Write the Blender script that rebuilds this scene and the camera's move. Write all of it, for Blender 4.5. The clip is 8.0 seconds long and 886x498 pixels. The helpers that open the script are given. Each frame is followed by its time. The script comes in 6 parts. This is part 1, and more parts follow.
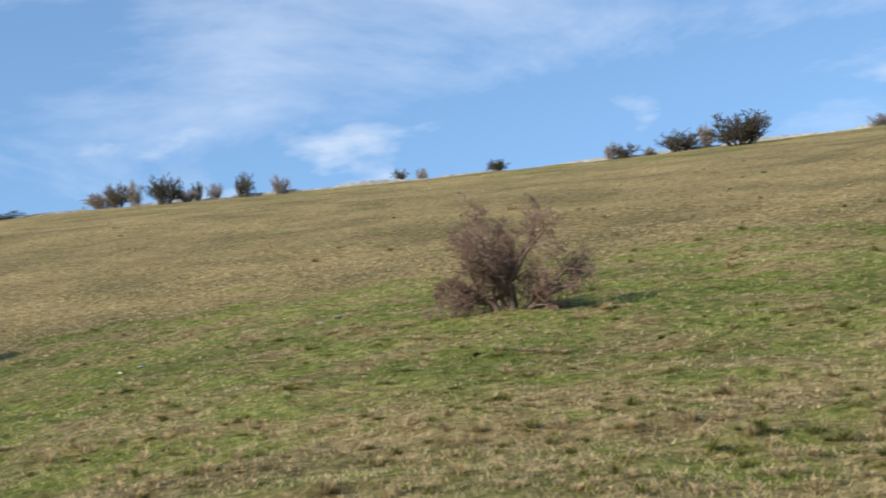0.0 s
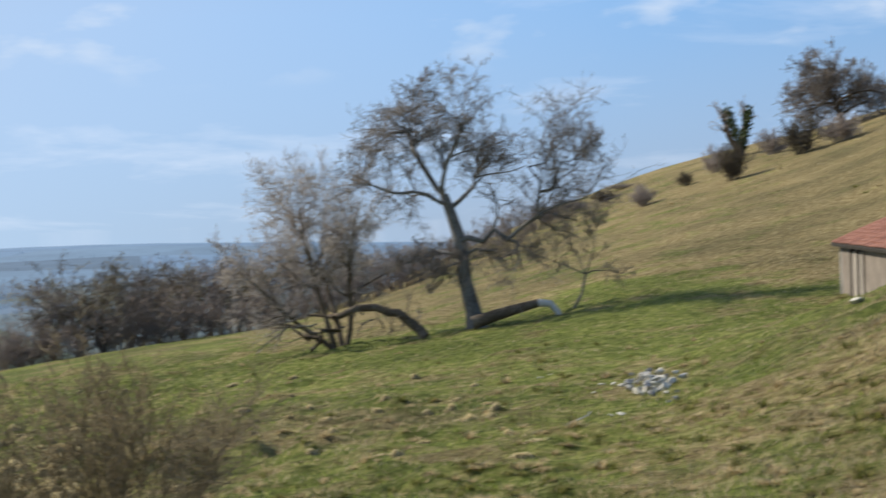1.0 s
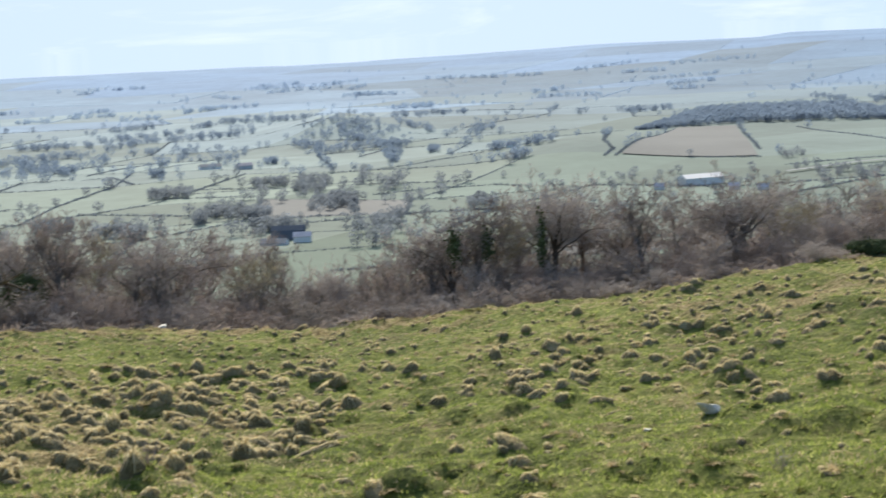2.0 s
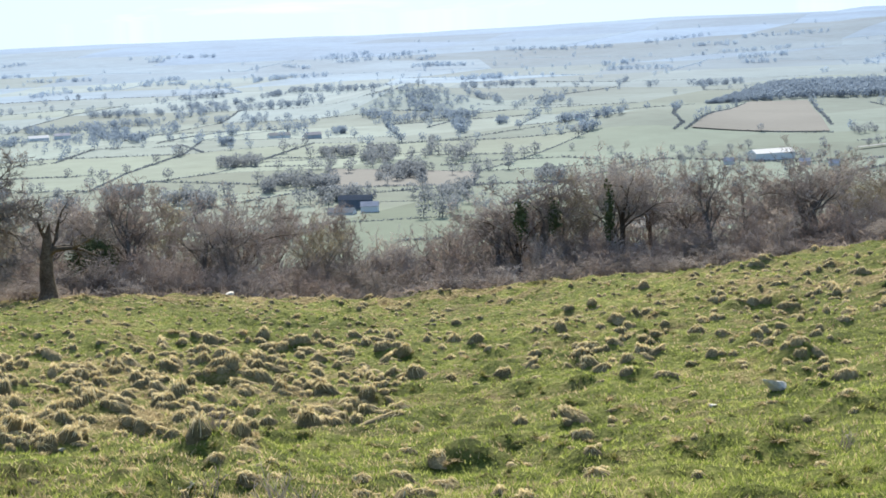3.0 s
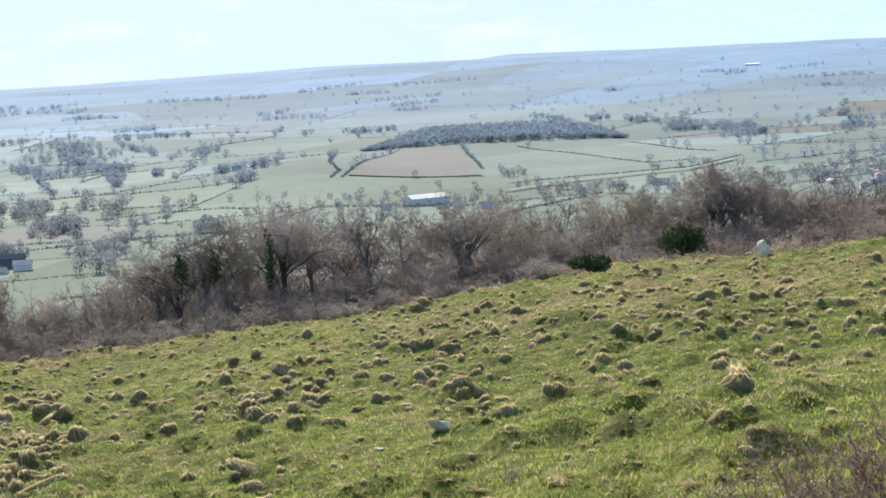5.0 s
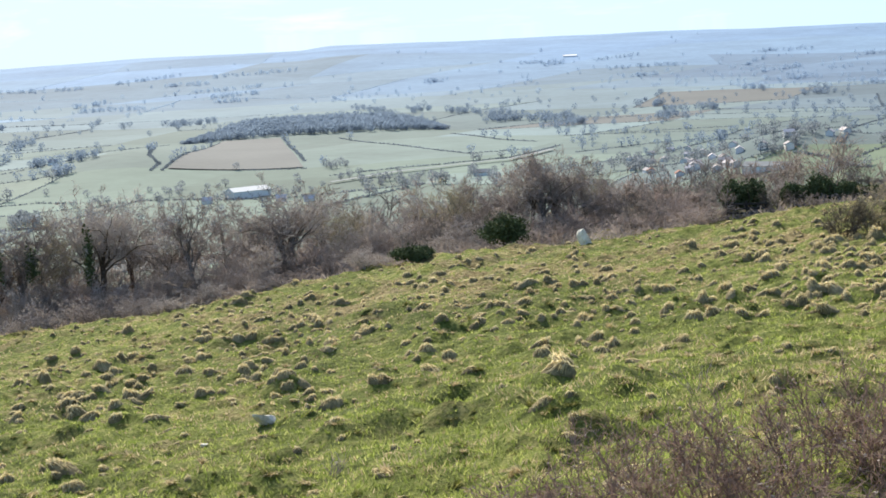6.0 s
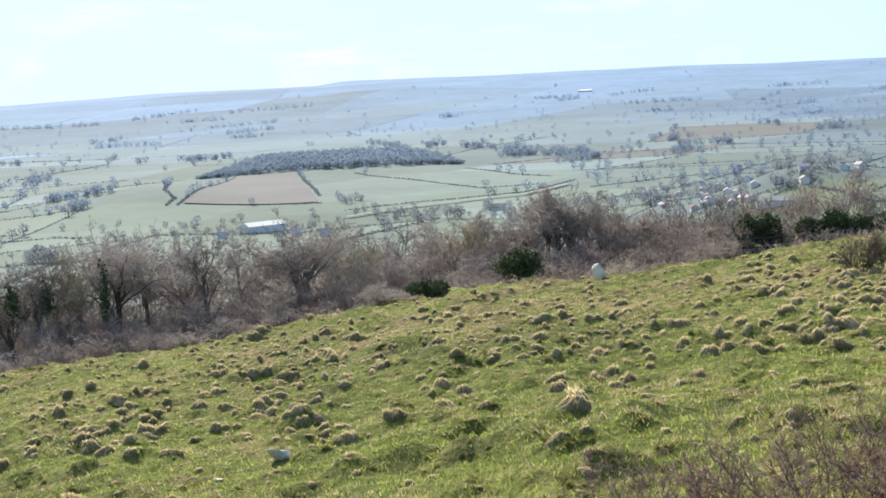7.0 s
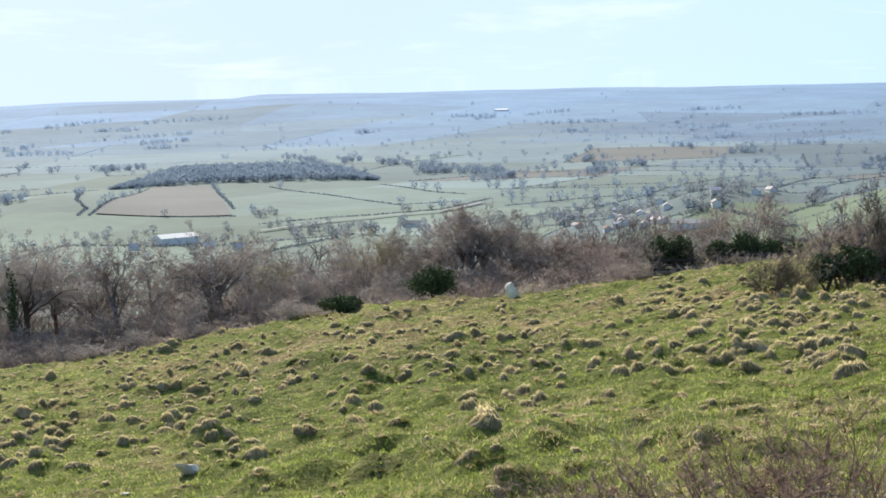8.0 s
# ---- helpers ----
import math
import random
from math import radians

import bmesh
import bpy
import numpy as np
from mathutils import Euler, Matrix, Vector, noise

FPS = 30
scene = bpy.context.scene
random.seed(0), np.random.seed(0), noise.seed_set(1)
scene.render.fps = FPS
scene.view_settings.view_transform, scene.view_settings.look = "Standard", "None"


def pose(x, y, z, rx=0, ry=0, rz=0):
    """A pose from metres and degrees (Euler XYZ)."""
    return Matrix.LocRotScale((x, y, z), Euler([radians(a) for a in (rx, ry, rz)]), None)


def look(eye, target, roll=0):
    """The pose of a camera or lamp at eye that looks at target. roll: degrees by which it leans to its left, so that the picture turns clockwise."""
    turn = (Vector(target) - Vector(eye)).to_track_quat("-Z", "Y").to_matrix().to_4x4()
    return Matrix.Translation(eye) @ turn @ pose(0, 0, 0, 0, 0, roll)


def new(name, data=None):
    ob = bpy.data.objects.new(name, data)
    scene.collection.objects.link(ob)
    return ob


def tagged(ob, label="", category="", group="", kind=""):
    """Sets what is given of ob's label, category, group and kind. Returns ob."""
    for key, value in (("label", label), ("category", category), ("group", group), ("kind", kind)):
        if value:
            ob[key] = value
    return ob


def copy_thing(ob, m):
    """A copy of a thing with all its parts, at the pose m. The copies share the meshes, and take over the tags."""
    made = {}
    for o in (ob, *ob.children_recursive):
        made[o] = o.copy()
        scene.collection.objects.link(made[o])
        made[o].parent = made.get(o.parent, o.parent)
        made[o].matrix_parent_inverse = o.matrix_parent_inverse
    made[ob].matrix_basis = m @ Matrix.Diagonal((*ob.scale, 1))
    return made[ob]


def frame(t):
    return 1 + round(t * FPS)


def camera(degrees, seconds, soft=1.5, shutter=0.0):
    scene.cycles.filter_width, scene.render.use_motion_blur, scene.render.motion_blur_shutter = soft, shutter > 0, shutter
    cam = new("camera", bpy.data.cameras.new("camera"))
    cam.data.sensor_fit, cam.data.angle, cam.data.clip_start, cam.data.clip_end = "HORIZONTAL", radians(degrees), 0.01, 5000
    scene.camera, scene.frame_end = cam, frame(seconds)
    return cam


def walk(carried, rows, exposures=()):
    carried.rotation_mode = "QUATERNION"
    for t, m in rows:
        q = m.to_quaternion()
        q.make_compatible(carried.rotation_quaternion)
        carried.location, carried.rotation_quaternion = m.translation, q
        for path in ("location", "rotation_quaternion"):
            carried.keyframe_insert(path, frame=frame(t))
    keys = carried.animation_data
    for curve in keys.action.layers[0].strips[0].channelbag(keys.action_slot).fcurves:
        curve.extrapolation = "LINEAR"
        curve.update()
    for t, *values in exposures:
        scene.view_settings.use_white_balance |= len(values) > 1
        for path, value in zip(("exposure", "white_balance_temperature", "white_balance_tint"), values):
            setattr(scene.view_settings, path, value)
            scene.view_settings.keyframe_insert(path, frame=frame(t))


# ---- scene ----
# ---------------------------------------------------------------- camera
EYE = 1.6   # eye above the turf at the camera's feet
LENS = 30.8
cam = camera(LENS, 8.0, soft=1.6, shutter=0.08)

# seconds, yaw to the left from +y, pitch, roll
PATH = [
    (0.0, -103.131, 5.045, -4.88), (0.1, -98.659, 4.916, -5.273), (0.2, -91.555, 4.51, -5.246), (0.3, -86.801, 3.973, -4.835),
    (0.4, -80.133, 2.872, -3.396), (0.5, -75.492, 2.098, -2.935), (0.6, -67.713, 1.199, -3.228), (0.7, -61.757, 0.915, -3.536),
    (0.8, -53.64, 0.342, -2.35), (0.9, -49.425, -0.144, -1.469), (1.0, -42.91, -0.993, -1.927), (1.1, -38.002, -1.361, -2.775),
    (1.2, -29.651, -1.915, -2.548), (1.4, -16.4, -3.2, -2.5), (1.6, -3.4, -4.7, -2.55), (1.8, 7.8, -6.2, -2.6),
    (2.0, 16.0, -7.5, -2.7), (2.15, 19.8, -8.2, -2.75),
    (2.3, 21.678, -8.711, -2.767), (2.5, 22.012, -9.563, -2.255), (3.0, 18.437, -8.422, -2.164), (3.5, 15.372, -7.959, -2.332),
    (4.0, 8.989, -6.367, -2.628), (4.2, 7.6, -6.327, -3.481), (4.75, 6.6, -6.9, -3.0), (5.3, 5.048, -7.435, -2.539),
    (5.5, 3.167, -7.602, -2.609), (6.0, -0.083, -7.763, -2.703), (6.5, 0.0, -7.171, -2.571), (7.0, 0.395, -6.507, -2.777),
    (7.5, -0.124, -6.186, -2.658), (8.0, -2.707, -6.022, -1.32),
]


def aim(yaw, pitch, roll):
    y, p = radians(yaw), radians(pitch)
    eye = Vector((0.0, 0.0, EYE))
    return look(eye, eye + Vector((-math.sin(y) * math.cos(p), math.cos(y) * math.cos(p), math.sin(p))), roll)


walk(cam, [(t, aim(yaw, pitch, roll)) for t, yaw, pitch, roll in PATH],
     exposures=[(0.0, 0.22), (0.6, 0.12), (1.2, 0.0), (2.3, 0.5), (2.6, 0.54), (3.0, 0.66), (3.5, 0.6), (4.2, 0.56), (5.3, 0.54), (6.5, 0.68), (7.2, 0.6), (8.0, 0.5)])

# ---------------------------------------------------------------- sky and sun
SUN_AZ, SUN_EL = -20.0, 34.0   # azimuth to the right from +y
sun = new("sun", bpy.data.lights.new("sun", "SUN"))
sun.data.energy, sun.data.angle, sun.data.color = 5.2, radians(0.55), (1.0, 0.92, 0.79)
sun_way = Vector((math.sin(radians(SUN_AZ)) * math.cos(radians(SUN_EL)), math.cos(radians(SUN_AZ)) * math.cos(radians(SUN_EL)), math.sin(radians(SUN_EL))))
sun.matrix_world = look(sun_way * 50, (0, 0, 0))


def node(tree, kind, **inputs):
    n = tree.nodes.new(kind)
    for key, value in inputs.items():
        n.inputs[key.replace("_", " ")].default_value = value
    return n


def ramp(tree, source, stops):
    n = tree.nodes.new("ShaderNodeValToRGB")
    while len(n.color_ramp.elements) < len(stops):
        n.color_ramp.elements.new(0.5)
    for e, (at, colour) in zip(n.color_ramp.elements, stops):
        e.position, e.color = at, (*colour, 1) if len(colour) == 3 else colour
    tree.links.new(source, n.inputs["Fac"])
    return n.outputs["Color"]


def blend(tree, fac, a, b, mode="MIX"):
    n = tree.nodes.new("ShaderNodeMix")
    n.data_type, n.blend_type = "RGBA", mode
    for slot, value in ((0, fac), (6, a), (7, b)):
        if isinstance(value, bpy.types.NodeSocket):
            tree.links.new(value, n.inputs[slot])
        else:
            n.inputs[slot].default_value = (*value, 1) if isinstance(value, tuple) else value
    return n.outputs[2]


world = bpy.data.worlds.new("sky")
scene.world = world
world.use_nodes = True
wt = world.node_tree
wt.nodes.clear()
sky = wt.nodes.new("ShaderNodeTexSky")
sky.sky_type, sky.sun_disc = "NISHITA", False
sky.sun_elevation, sky.sun_rotation = radians(SUN_EL), radians(SUN_AZ)
sky.air_density, sky.dust_density, sky.ozone_density, sky.altitude = 1.0, 0.5, 2.5, 150
coord = wt.nodes.new("ShaderNodeTexCoord")
split = wt.nodes.new("ShaderNodeSeparateXYZ")
wt.links.new(coord.outputs["Generated"], split.inputs[0])


def maths(tree, op, a, b=0.0):
    n = tree.nodes.new("ShaderNodeMath")
    n.operation = op
    for slot, value in ((0, a), (1, b)):
        if isinstance(value, bpy.types.NodeSocket):
            tree.links.new(value, n.inputs[slot])
        else:
            n.inputs[slot].default_value = value
    return n.outputs[0]


# the damp air hides the yellow rim of the sky: its lowest degrees look like those above them
rim = wt.nodes.new("ShaderNodeCombineXYZ")
wt.links.new(split.outputs["X"], rim.inputs[0])
wt.links.new(split.outputs["Y"], rim.inputs[1])
wt.links.new(maths(wt, "ADD", maths(wt, "MULTIPLY", maths(wt, "MAXIMUM", split.outputs["Z"], 0.0), 0.9), 0.17), rim.inputs[2])
wt.links.new(rim.outputs[0], sky.inputs["Vector"])
# a high deck of thin, drawn-out cloud: the sky's directions laid on a flat layer
lift = maths(wt, "ADD", maths(wt, "MAXIMUM", split.outputs["Z"], 0.0), 0.16)
deck = wt.nodes.new("ShaderNodeCombineXYZ")
wt.links.new(maths(wt, "DIVIDE", split.outputs["X"], lift), deck.inputs[0])
wt.links.new(maths(wt, "DIVIDE", split.outputs["Y"], lift), deck.inputs[1])
cloud = node(wt, "ShaderNodeTexNoise", Scale=1.15, Detail=7.0, Roughness=0.62, Distortion=0.35)
wt.links.new(deck.outputs[0], cloud.inputs["Vector"])
cover = ramp(wt, cloud.outputs["Fac"], [(0.53, (0, 0, 0)), (0.8, (1, 1, 1))])
back = node(wt, "ShaderNodeBackground", Strength=0.14)
# bright damp haze round the sun's side of the sky
sunward = wt.nodes.new("ShaderNodeVectorMath")
sunward.operation = "DOT_PRODUCT"
wt.links.new(coord.outputs["Generated"], sunward.inputs[0])
sunward.inputs[1].default_value = sun_way
veil = ramp(wt, sunward.outputs["Value"], [(0.34, (0.0, 0.0, 0.0)), (0.8, (0.88, 0.88, 0.88))])
veiled = blend(wt, veil, blend(wt, 1.0, sky.outputs["Color"], (1.06, 1.2, 1.25), "MULTIPLY"), (3.55, 4.2, 5.25))
# grey murk low over the vale, away from the sun, and a few small white heaps above it
low = maths(wt, "MULTIPLY", ramp(wt, split.outputs["Z"], [(0.0, (0.8, 0.8, 0.8)), (0.13, (0, 0, 0))]), maths(wt, "SUBTRACT", 0.95, veil))
murky = blend(wt, low, veiled, (2.65, 3.0, 3.75))
heap = node(wt, "ShaderNodeTexNoise", Scale=15.0, Detail=5.0, Roughness=0.5)
flat = wt.nodes.new("ShaderNodeVectorMath")
flat.operation = "MULTIPLY"
wt.links.new(coord.outputs["Generated"], flat.inputs[0])
flat.inputs[1].default_value = (1, 1, 2.6)
wt.links.new(flat.outputs[0], heap.inputs["Vector"])
heaps = maths(wt, "MULTIPLY", ramp(wt, heap.outputs["Fac"], [(0.58, (0, 0, 0)), (0.74, (0.55, 0.55, 0.55))]), ramp(wt, split.outputs["Z"], [(0.085, (0, 0, 0)), (0.11, (0.8, 0.8, 0.8)), (0.16, (0.8, 0.8, 0.8)), (0.19, (0, 0, 0))]))
heaped = blend(wt, heaps, murky, (6.2, 6.5, 6.9))
clouded = blend(wt, maths(wt, "MULTIPLY", cover, 0.5), heaped, (6.6, 7.0, 7.8))
wt.links.new(clouded, back.inputs["Color"])
wt.links.new(back.outputs[0], node(wt, "ShaderNodeOutputWorld").inputs["Surface"])


# ---------------------------------------------------------------- materials
def surface(name, roughness=0.85, metallic=0.0, specular=0.25):
    m = bpy.data.materials.new(name)
    m.use_nodes = True
    t = m.node_tree
    shader = t.nodes["Principled BSDF"]
    shader.inputs["Roughness"].default_value, shader.inputs["Metallic"].default_value = roughness, metallic
    shader.inputs["Specular IOR Level"].default_value = specular
    return m, t, shader


def noise_of(tree, scale, detail=4.0, rough=0.6, space="Object"):
    c = tree.nodes.new("ShaderNodeTexCoord")
    n = node(tree, "ShaderNodeTexNoise", Scale=scale, Detail=detail, Roughness=rough)
    tree.links.new(c.outputs[space], n.inputs["Vector"])
    return n.outputs["Fac"]


def relief(tree, shader, height, strength, distance):
    b = node(tree, "ShaderNodeBump", Strength=strength, Distance=distance)
    tree.links.new(height, b.inputs["Height"])
    tree.links.new(b.outputs["Normal"], shader.inputs["Normal"])


def sheer(t, shader, colour, share):
    """Lets part of the light through, as thin blades, leaves and open twig masses do."""
    through_it, mix = t.nodes.new("ShaderNodeBsdfTranslucent"), t.nodes.new("ShaderNodeMixShader")
    mix.inputs[0].default_value = share
    t.links.new(colour, through_it.inputs["Color"])
    t.links.new(shader.outputs[0], mix.inputs[1])
    t.links.new(through_it.outputs[0], mix.inputs[2])
    t.links.new(mix.outputs[0], t.nodes["Material Output"].inputs["Surface"])


def mottled(name, dark, mid, light, scale, fine, bump=0.3, distance=0.02, roughness=0.9, per_piece=0.0, per_island=0.0, open_to_light=0.0):
    """Three tones mixed by a broad and a fine noise, with fine relief; per_piece varies whole objects, per_island loose pieces."""
    m, t, shader = surface(name, roughness)
    broad, grain = noise_of(t, scale), noise_of(t, fine, 5.0, 0.7)
    mixed = maths(t, "ADD", maths(t, "MULTIPLY", broad, 0.55), maths(t, "MULTIPLY", grain, 0.45))
    colour = ramp(t, mixed, [(0.34, dark), (0.5, mid), (0.66, light)])
    if per_piece or per_island:
        if per_island:
            source, amount = t.nodes.new("ShaderNodeNewGeometry").outputs["Random Per Island"], per_island
        else:
            source, amount = t.nodes.new("ShaderNodeObjectInfo").outputs["Random"], per_piece
        value = maths(t, "ADD", maths(t, "MULTIPLY", source, 2 * amount), 1 - amount)
        hsv = node(t, "ShaderNodeHueSaturation")
        t.links.new(value, hsv.inputs["Value"])
        t.links.new(colour, hsv.inputs["Color"])
        colour = hsv.outputs["Color"]
    t.links.new(colour, shader.inputs["Base Color"])
    if bump:
        relief(t, shader, grain, bump, distance)
    if open_to_light:
        sheer(t, shader, colour, open_to_light)
    return m


def turf_material():
    """Grazed turf: green where it is short, straw where it has died back; 'dry' says how much straw grows at a place."""
    m, t, shader = surface("turf", 0.95, 0.0, 0.1)
    dry = t.nodes.new("ShaderNodeAttribute")
    dry.attribute_name = "dry"
    patch, clump, blade = noise_of(t, 0.38, 5.0), noise_of(t, 3.0, 6.0, 0.7), noise_of(t, 11.0, 6.0, 0.8)
    green = ramp(t, clump, [(0.32, (0.075, 0.10, 0.02)), (0.5, (0.215, 0.256, 0.062)), (0.68, (0.435, 0.425, 0.15))])
    straw = ramp(t, clump, [(0.34, (0.165, 0.122, 0.056)), (0.5, (0.335, 0.265, 0.13)), (0.65, (0.56, 0.46, 0.25))])
    much = maths(t, "ADD", dry.outputs["Fac"], maths(t, "MULTIPLY", maths(t, "SUBTRACT", patch, 0.5), 2.7))
    much = maths(t, "ADD", much, maths(t, "MULTIPLY", maths(t, "SUBTRACT", blade, 0.5), 0.9))
    share = ramp(t, much, [(0.3, (0, 0, 0)), (0.75, (1, 1, 1))])
    colour = blend(t, share, green, straw)
    colour = blend(t, 1.0, colour, ramp(t, noise_of(t, 0.11, 6.0, 0.65), [(0.36, (0.68, 0.71, 0.68)), (0.64, (1.25, 1.21, 1.19))]), "MULTIPLY")
    colour = blend(t, 1.0, colour, ramp(t, blade, [(0.3, (0.66, 0.66, 0.63)), (0.66, (1.25, 1.25, 1.2))]), "MULTIPLY")
    t.links.new(colour, shader.inputs["Base Color"])
    relief(t, shader, maths(t, "ADD", blade, maths(t, "MULTIPLY", clump, 2.5)), 1.0, 0.2)
    return m


def tuft_material(name, root, mid, tip, share=0.45):
    """Grass blades, each island of a slightly different tone."""
    m, t, shader = surface(name, 0.8, 0.0, 0.15)
    pick = t.nodes.new("ShaderNodeNewGeometry").outputs["Random Per Island"]
    colour = ramp(t, maths(t, "ADD", maths(t, "MULTIPLY", pick, 0.7), maths(t, "MULTIPLY", noise_of(t, 0.5), 0.35)), [(0.15, root), (0.5, mid), (0.9, tip)])
    t.links.new(colour, shader.inputs["Base Color"])
    sheer(t, shader, colour, share)
    return m


TURF = turf_material()
STRAW = tuft_material("straw", (0.33, 0.255, 0.125), (0.54, 0.43, 0.235), (0.70, 0.58, 0.35))
# pale straw paints the tussocks' sunlit crests, dark thatch their shaded sides
LIT_STRAW = tuft_material("sunlit_tussock_straw", (0.48, 0.39, 0.19), (0.78, 0.66, 0.375), (0.96, 0.87, 0.59), 0.58)
SHADED_MOUND = mottled("shaded_mound_thatch", (0.085, 0.066, 0.03), (0.20, 0.16, 0.076), (0.37, 0.30, 0.16), 1.5, 14.0, 0.9, 0.05)
GREEN_MOUND = tuft_material("tussock_green", (0.09, 0.11, 0.022), (0.20, 0.205, 0.05), (0.42, 0.37, 0.16), 0.5)
GREEN_BLADE = tuft_material("green_blade", (0.12, 0.165, 0.025), (0.265, 0.325, 0.066), (0.51, 0.51, 0.18), 0.55)
BARK = mottled("bark", (0.055, 0.04, 0.026), (0.125, 0.095, 0.065), (0.25, 0.205, 0.15), 1.2, 9.0, 0.7, 0.04)
BARK_PALE = mottled("pale_bark", (0.10, 0.09, 0.075), (0.19, 0.175, 0.15), (0.32, 0.30, 0.27), 1.0, 8.0, 0.5, 0.03)
TWIG_GREY = mottled("grey_twig", (0.31, 0.27, 0.235), (0.49, 0.435, 0.385), (0.66, 0.60, 0.54), 0.4, 2.0, 0, 0.1, 0.9, 0, 0, 0.42)
TWIG_BROWN = mottled("brown_twig", (0.27, 0.225, 0.195), (0.43, 0.37, 0.325), (0.60, 0.53, 0.475), 0.4, 2.0, 0, 0.1, 0.9, 0, 0, 0.42)
TWIG_DARK = mottled("dark_twig", (0.09, 0.075, 0.055), (0.155, 0.13, 0.095), (0.24, 0.205, 0.155), 0.4, 2.0, 0, 0.1, 0.9, 0, 0, 0.3)
TWIG_RED = mottled("red_brown_twig", (0.275, 0.22, 0.185), (0.44, 0.36, 0.31), (0.60, 0.51, 0.45), 0.4, 2.0, 0, 0.1, 0.9, 0, 0, 0.42)
TWIG_DUSK = mottled("dusky_twig", (0.19, 0.155, 0.135), (0.32, 0.27, 0.235), (0.46, 0.40, 0.355), 0.4, 2.0, 0, 0.1, 0.9, 0, 0, 0.42)
HAWTHORN = mottled("hawthorn_twig", (0.16, 0.125, 0.072), (0.275, 0.22, 0.132), (0.41, 0.34, 0.22), 0.4, 2.0, 0, 0.1, 0.9, 0, 0, 0.4)
THORN = mottled("thorn_twig", (0.185, 0.12, 0.09), (0.30, 0.205, 0.16), (0.44, 0.325, 0.26), 0.4, 2.0, 0, 0.1, 0.9, 0, 0, 0.4)
OAK_TWIG = mottled("oak_twig", (0.17, 0.145, 0.125), (0.285, 0.25, 0.215), (0.43, 0.38, 0.335), 0.4, 2.0, 0, 0.1, 0.9, 0, 0, 0.4)
# valley hedges, their blue-grey tone painted in for haze
HAZED_HEDGEROW = mottled("hedgerow", (0.12, 0.145, 0.168), (0.165, 0.195, 0.222), (0.215, 0.245, 0.272), 0.02, 0.3, 0, 0.1, 0.9, 0, 0, 0.5)
TWIG_OLIVE = mottled("olive_twig", (0.24, 0.21, 0.135), (0.38, 0.335, 0.225), (0.52, 0.46, 0.33), 0.4, 2.0, 0, 0.1, 0.9, 0, 0, 0.42)
IVY = mottled("ivy_leaf", (0.042, 0.056, 0.02), (0.088, 0.112, 0.043), (0.16, 0.185, 0.08), 1.5, 7.0, 0.2, 0.02, 0.85)
STONE = mottled("limestone", (0.16, 0.15, 0.14), (0.29, 0.28, 0.26), (0.46, 0.45, 0.43), 1.3, 9.0, 0.6, 0.03, 0.9, 0.0, 0.35)
WHITE_STONE = mottled("white_limestone", (0.36, 0.33, 0.26), (0.60, 0.56, 0.465), (0.82, 0.78, 0.67), 3.0, 18.0, 0.5, 0.02)
TILE = mottled("clay_tile", (0.17, 0.075, 0.05), (0.27, 0.12, 0.08), (0.36, 0.175, 0.12), 0.9, 10.0, 0.3, 0.01, 0.85, 0.0, 0.14)
DARK_WOOD = mottled("dark_timber", (0.02, 0.017, 0.014), (0.045, 0.038, 0.032), (0.09, 0.08, 0.07), 2.0, 15.0, 0.4, 0.01)
PALE_WOOD = mottled("pale_timber", (0.30, 0.26, 0.21), (0.42, 0.37, 0.31), (0.52, 0.47, 0.40), 1.5, 14.0, 0.3, 0.01)
RENDERED = mottled("weathered_wall", (0.14, 0.115, 0.09), (0.21, 0.175, 0.14), (0.30, 0.26, 0.215), 1.1, 8.0, 0.4, 0.02)
DEADWOOD = mottled("dead_wood", (0.07, 0.06, 0.05), (0.14, 0.125, 0.105), (0.26, 0.24, 0.21), 1.5, 10.0, 0.6, 0.03)
BLEACHED = mottled("bleached_wood", (0.45, 0.42, 0.37), (0.62, 0.59, 0.53), (0.75, 0.72, 0.66), 2.0, 12.0, 0.4, 0.02)
# the valley: bare woods with haze put into their blue-grey colours, winter grass, buildings
HAZED_WOOD_MID = mottled("hazed_middle_thicket", (0.148, 0.195, 0.255), (0.19, 0.245, 0.312), (0.23, 0.29, 0.362), 0.02, 0.3, 0, 0.1, 0.9, 0, 0, 0.7)
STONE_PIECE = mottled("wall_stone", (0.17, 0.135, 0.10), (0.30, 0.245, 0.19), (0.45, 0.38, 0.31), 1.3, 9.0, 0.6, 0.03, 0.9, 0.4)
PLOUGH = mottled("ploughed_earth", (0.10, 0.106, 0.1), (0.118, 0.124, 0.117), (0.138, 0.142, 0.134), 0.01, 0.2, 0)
HAZED_WOOD = mottled("hazed_near_thicket", (0.148, 0.168, 0.188), (0.195, 0.22, 0.242), (0.242, 0.27, 0.298), 0.02, 0.3, 0, 0.1, 0.9, 0, 0, 0.7)
HAZED_WOOD_FAR = mottled("hazed_far_thicket", (0.23, 0.31, 0.405), (0.27, 0.355, 0.46), (0.31, 0.40, 0.51), 0.01, 0.2, 0, 0.1, 0.9, 0, 0, 0.7)


# tone holds the haze of its zone as well as the grass colour
def hazed_grass(name, tone, vary=0.2):
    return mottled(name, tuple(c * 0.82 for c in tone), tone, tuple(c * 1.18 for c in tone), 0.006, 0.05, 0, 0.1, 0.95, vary)


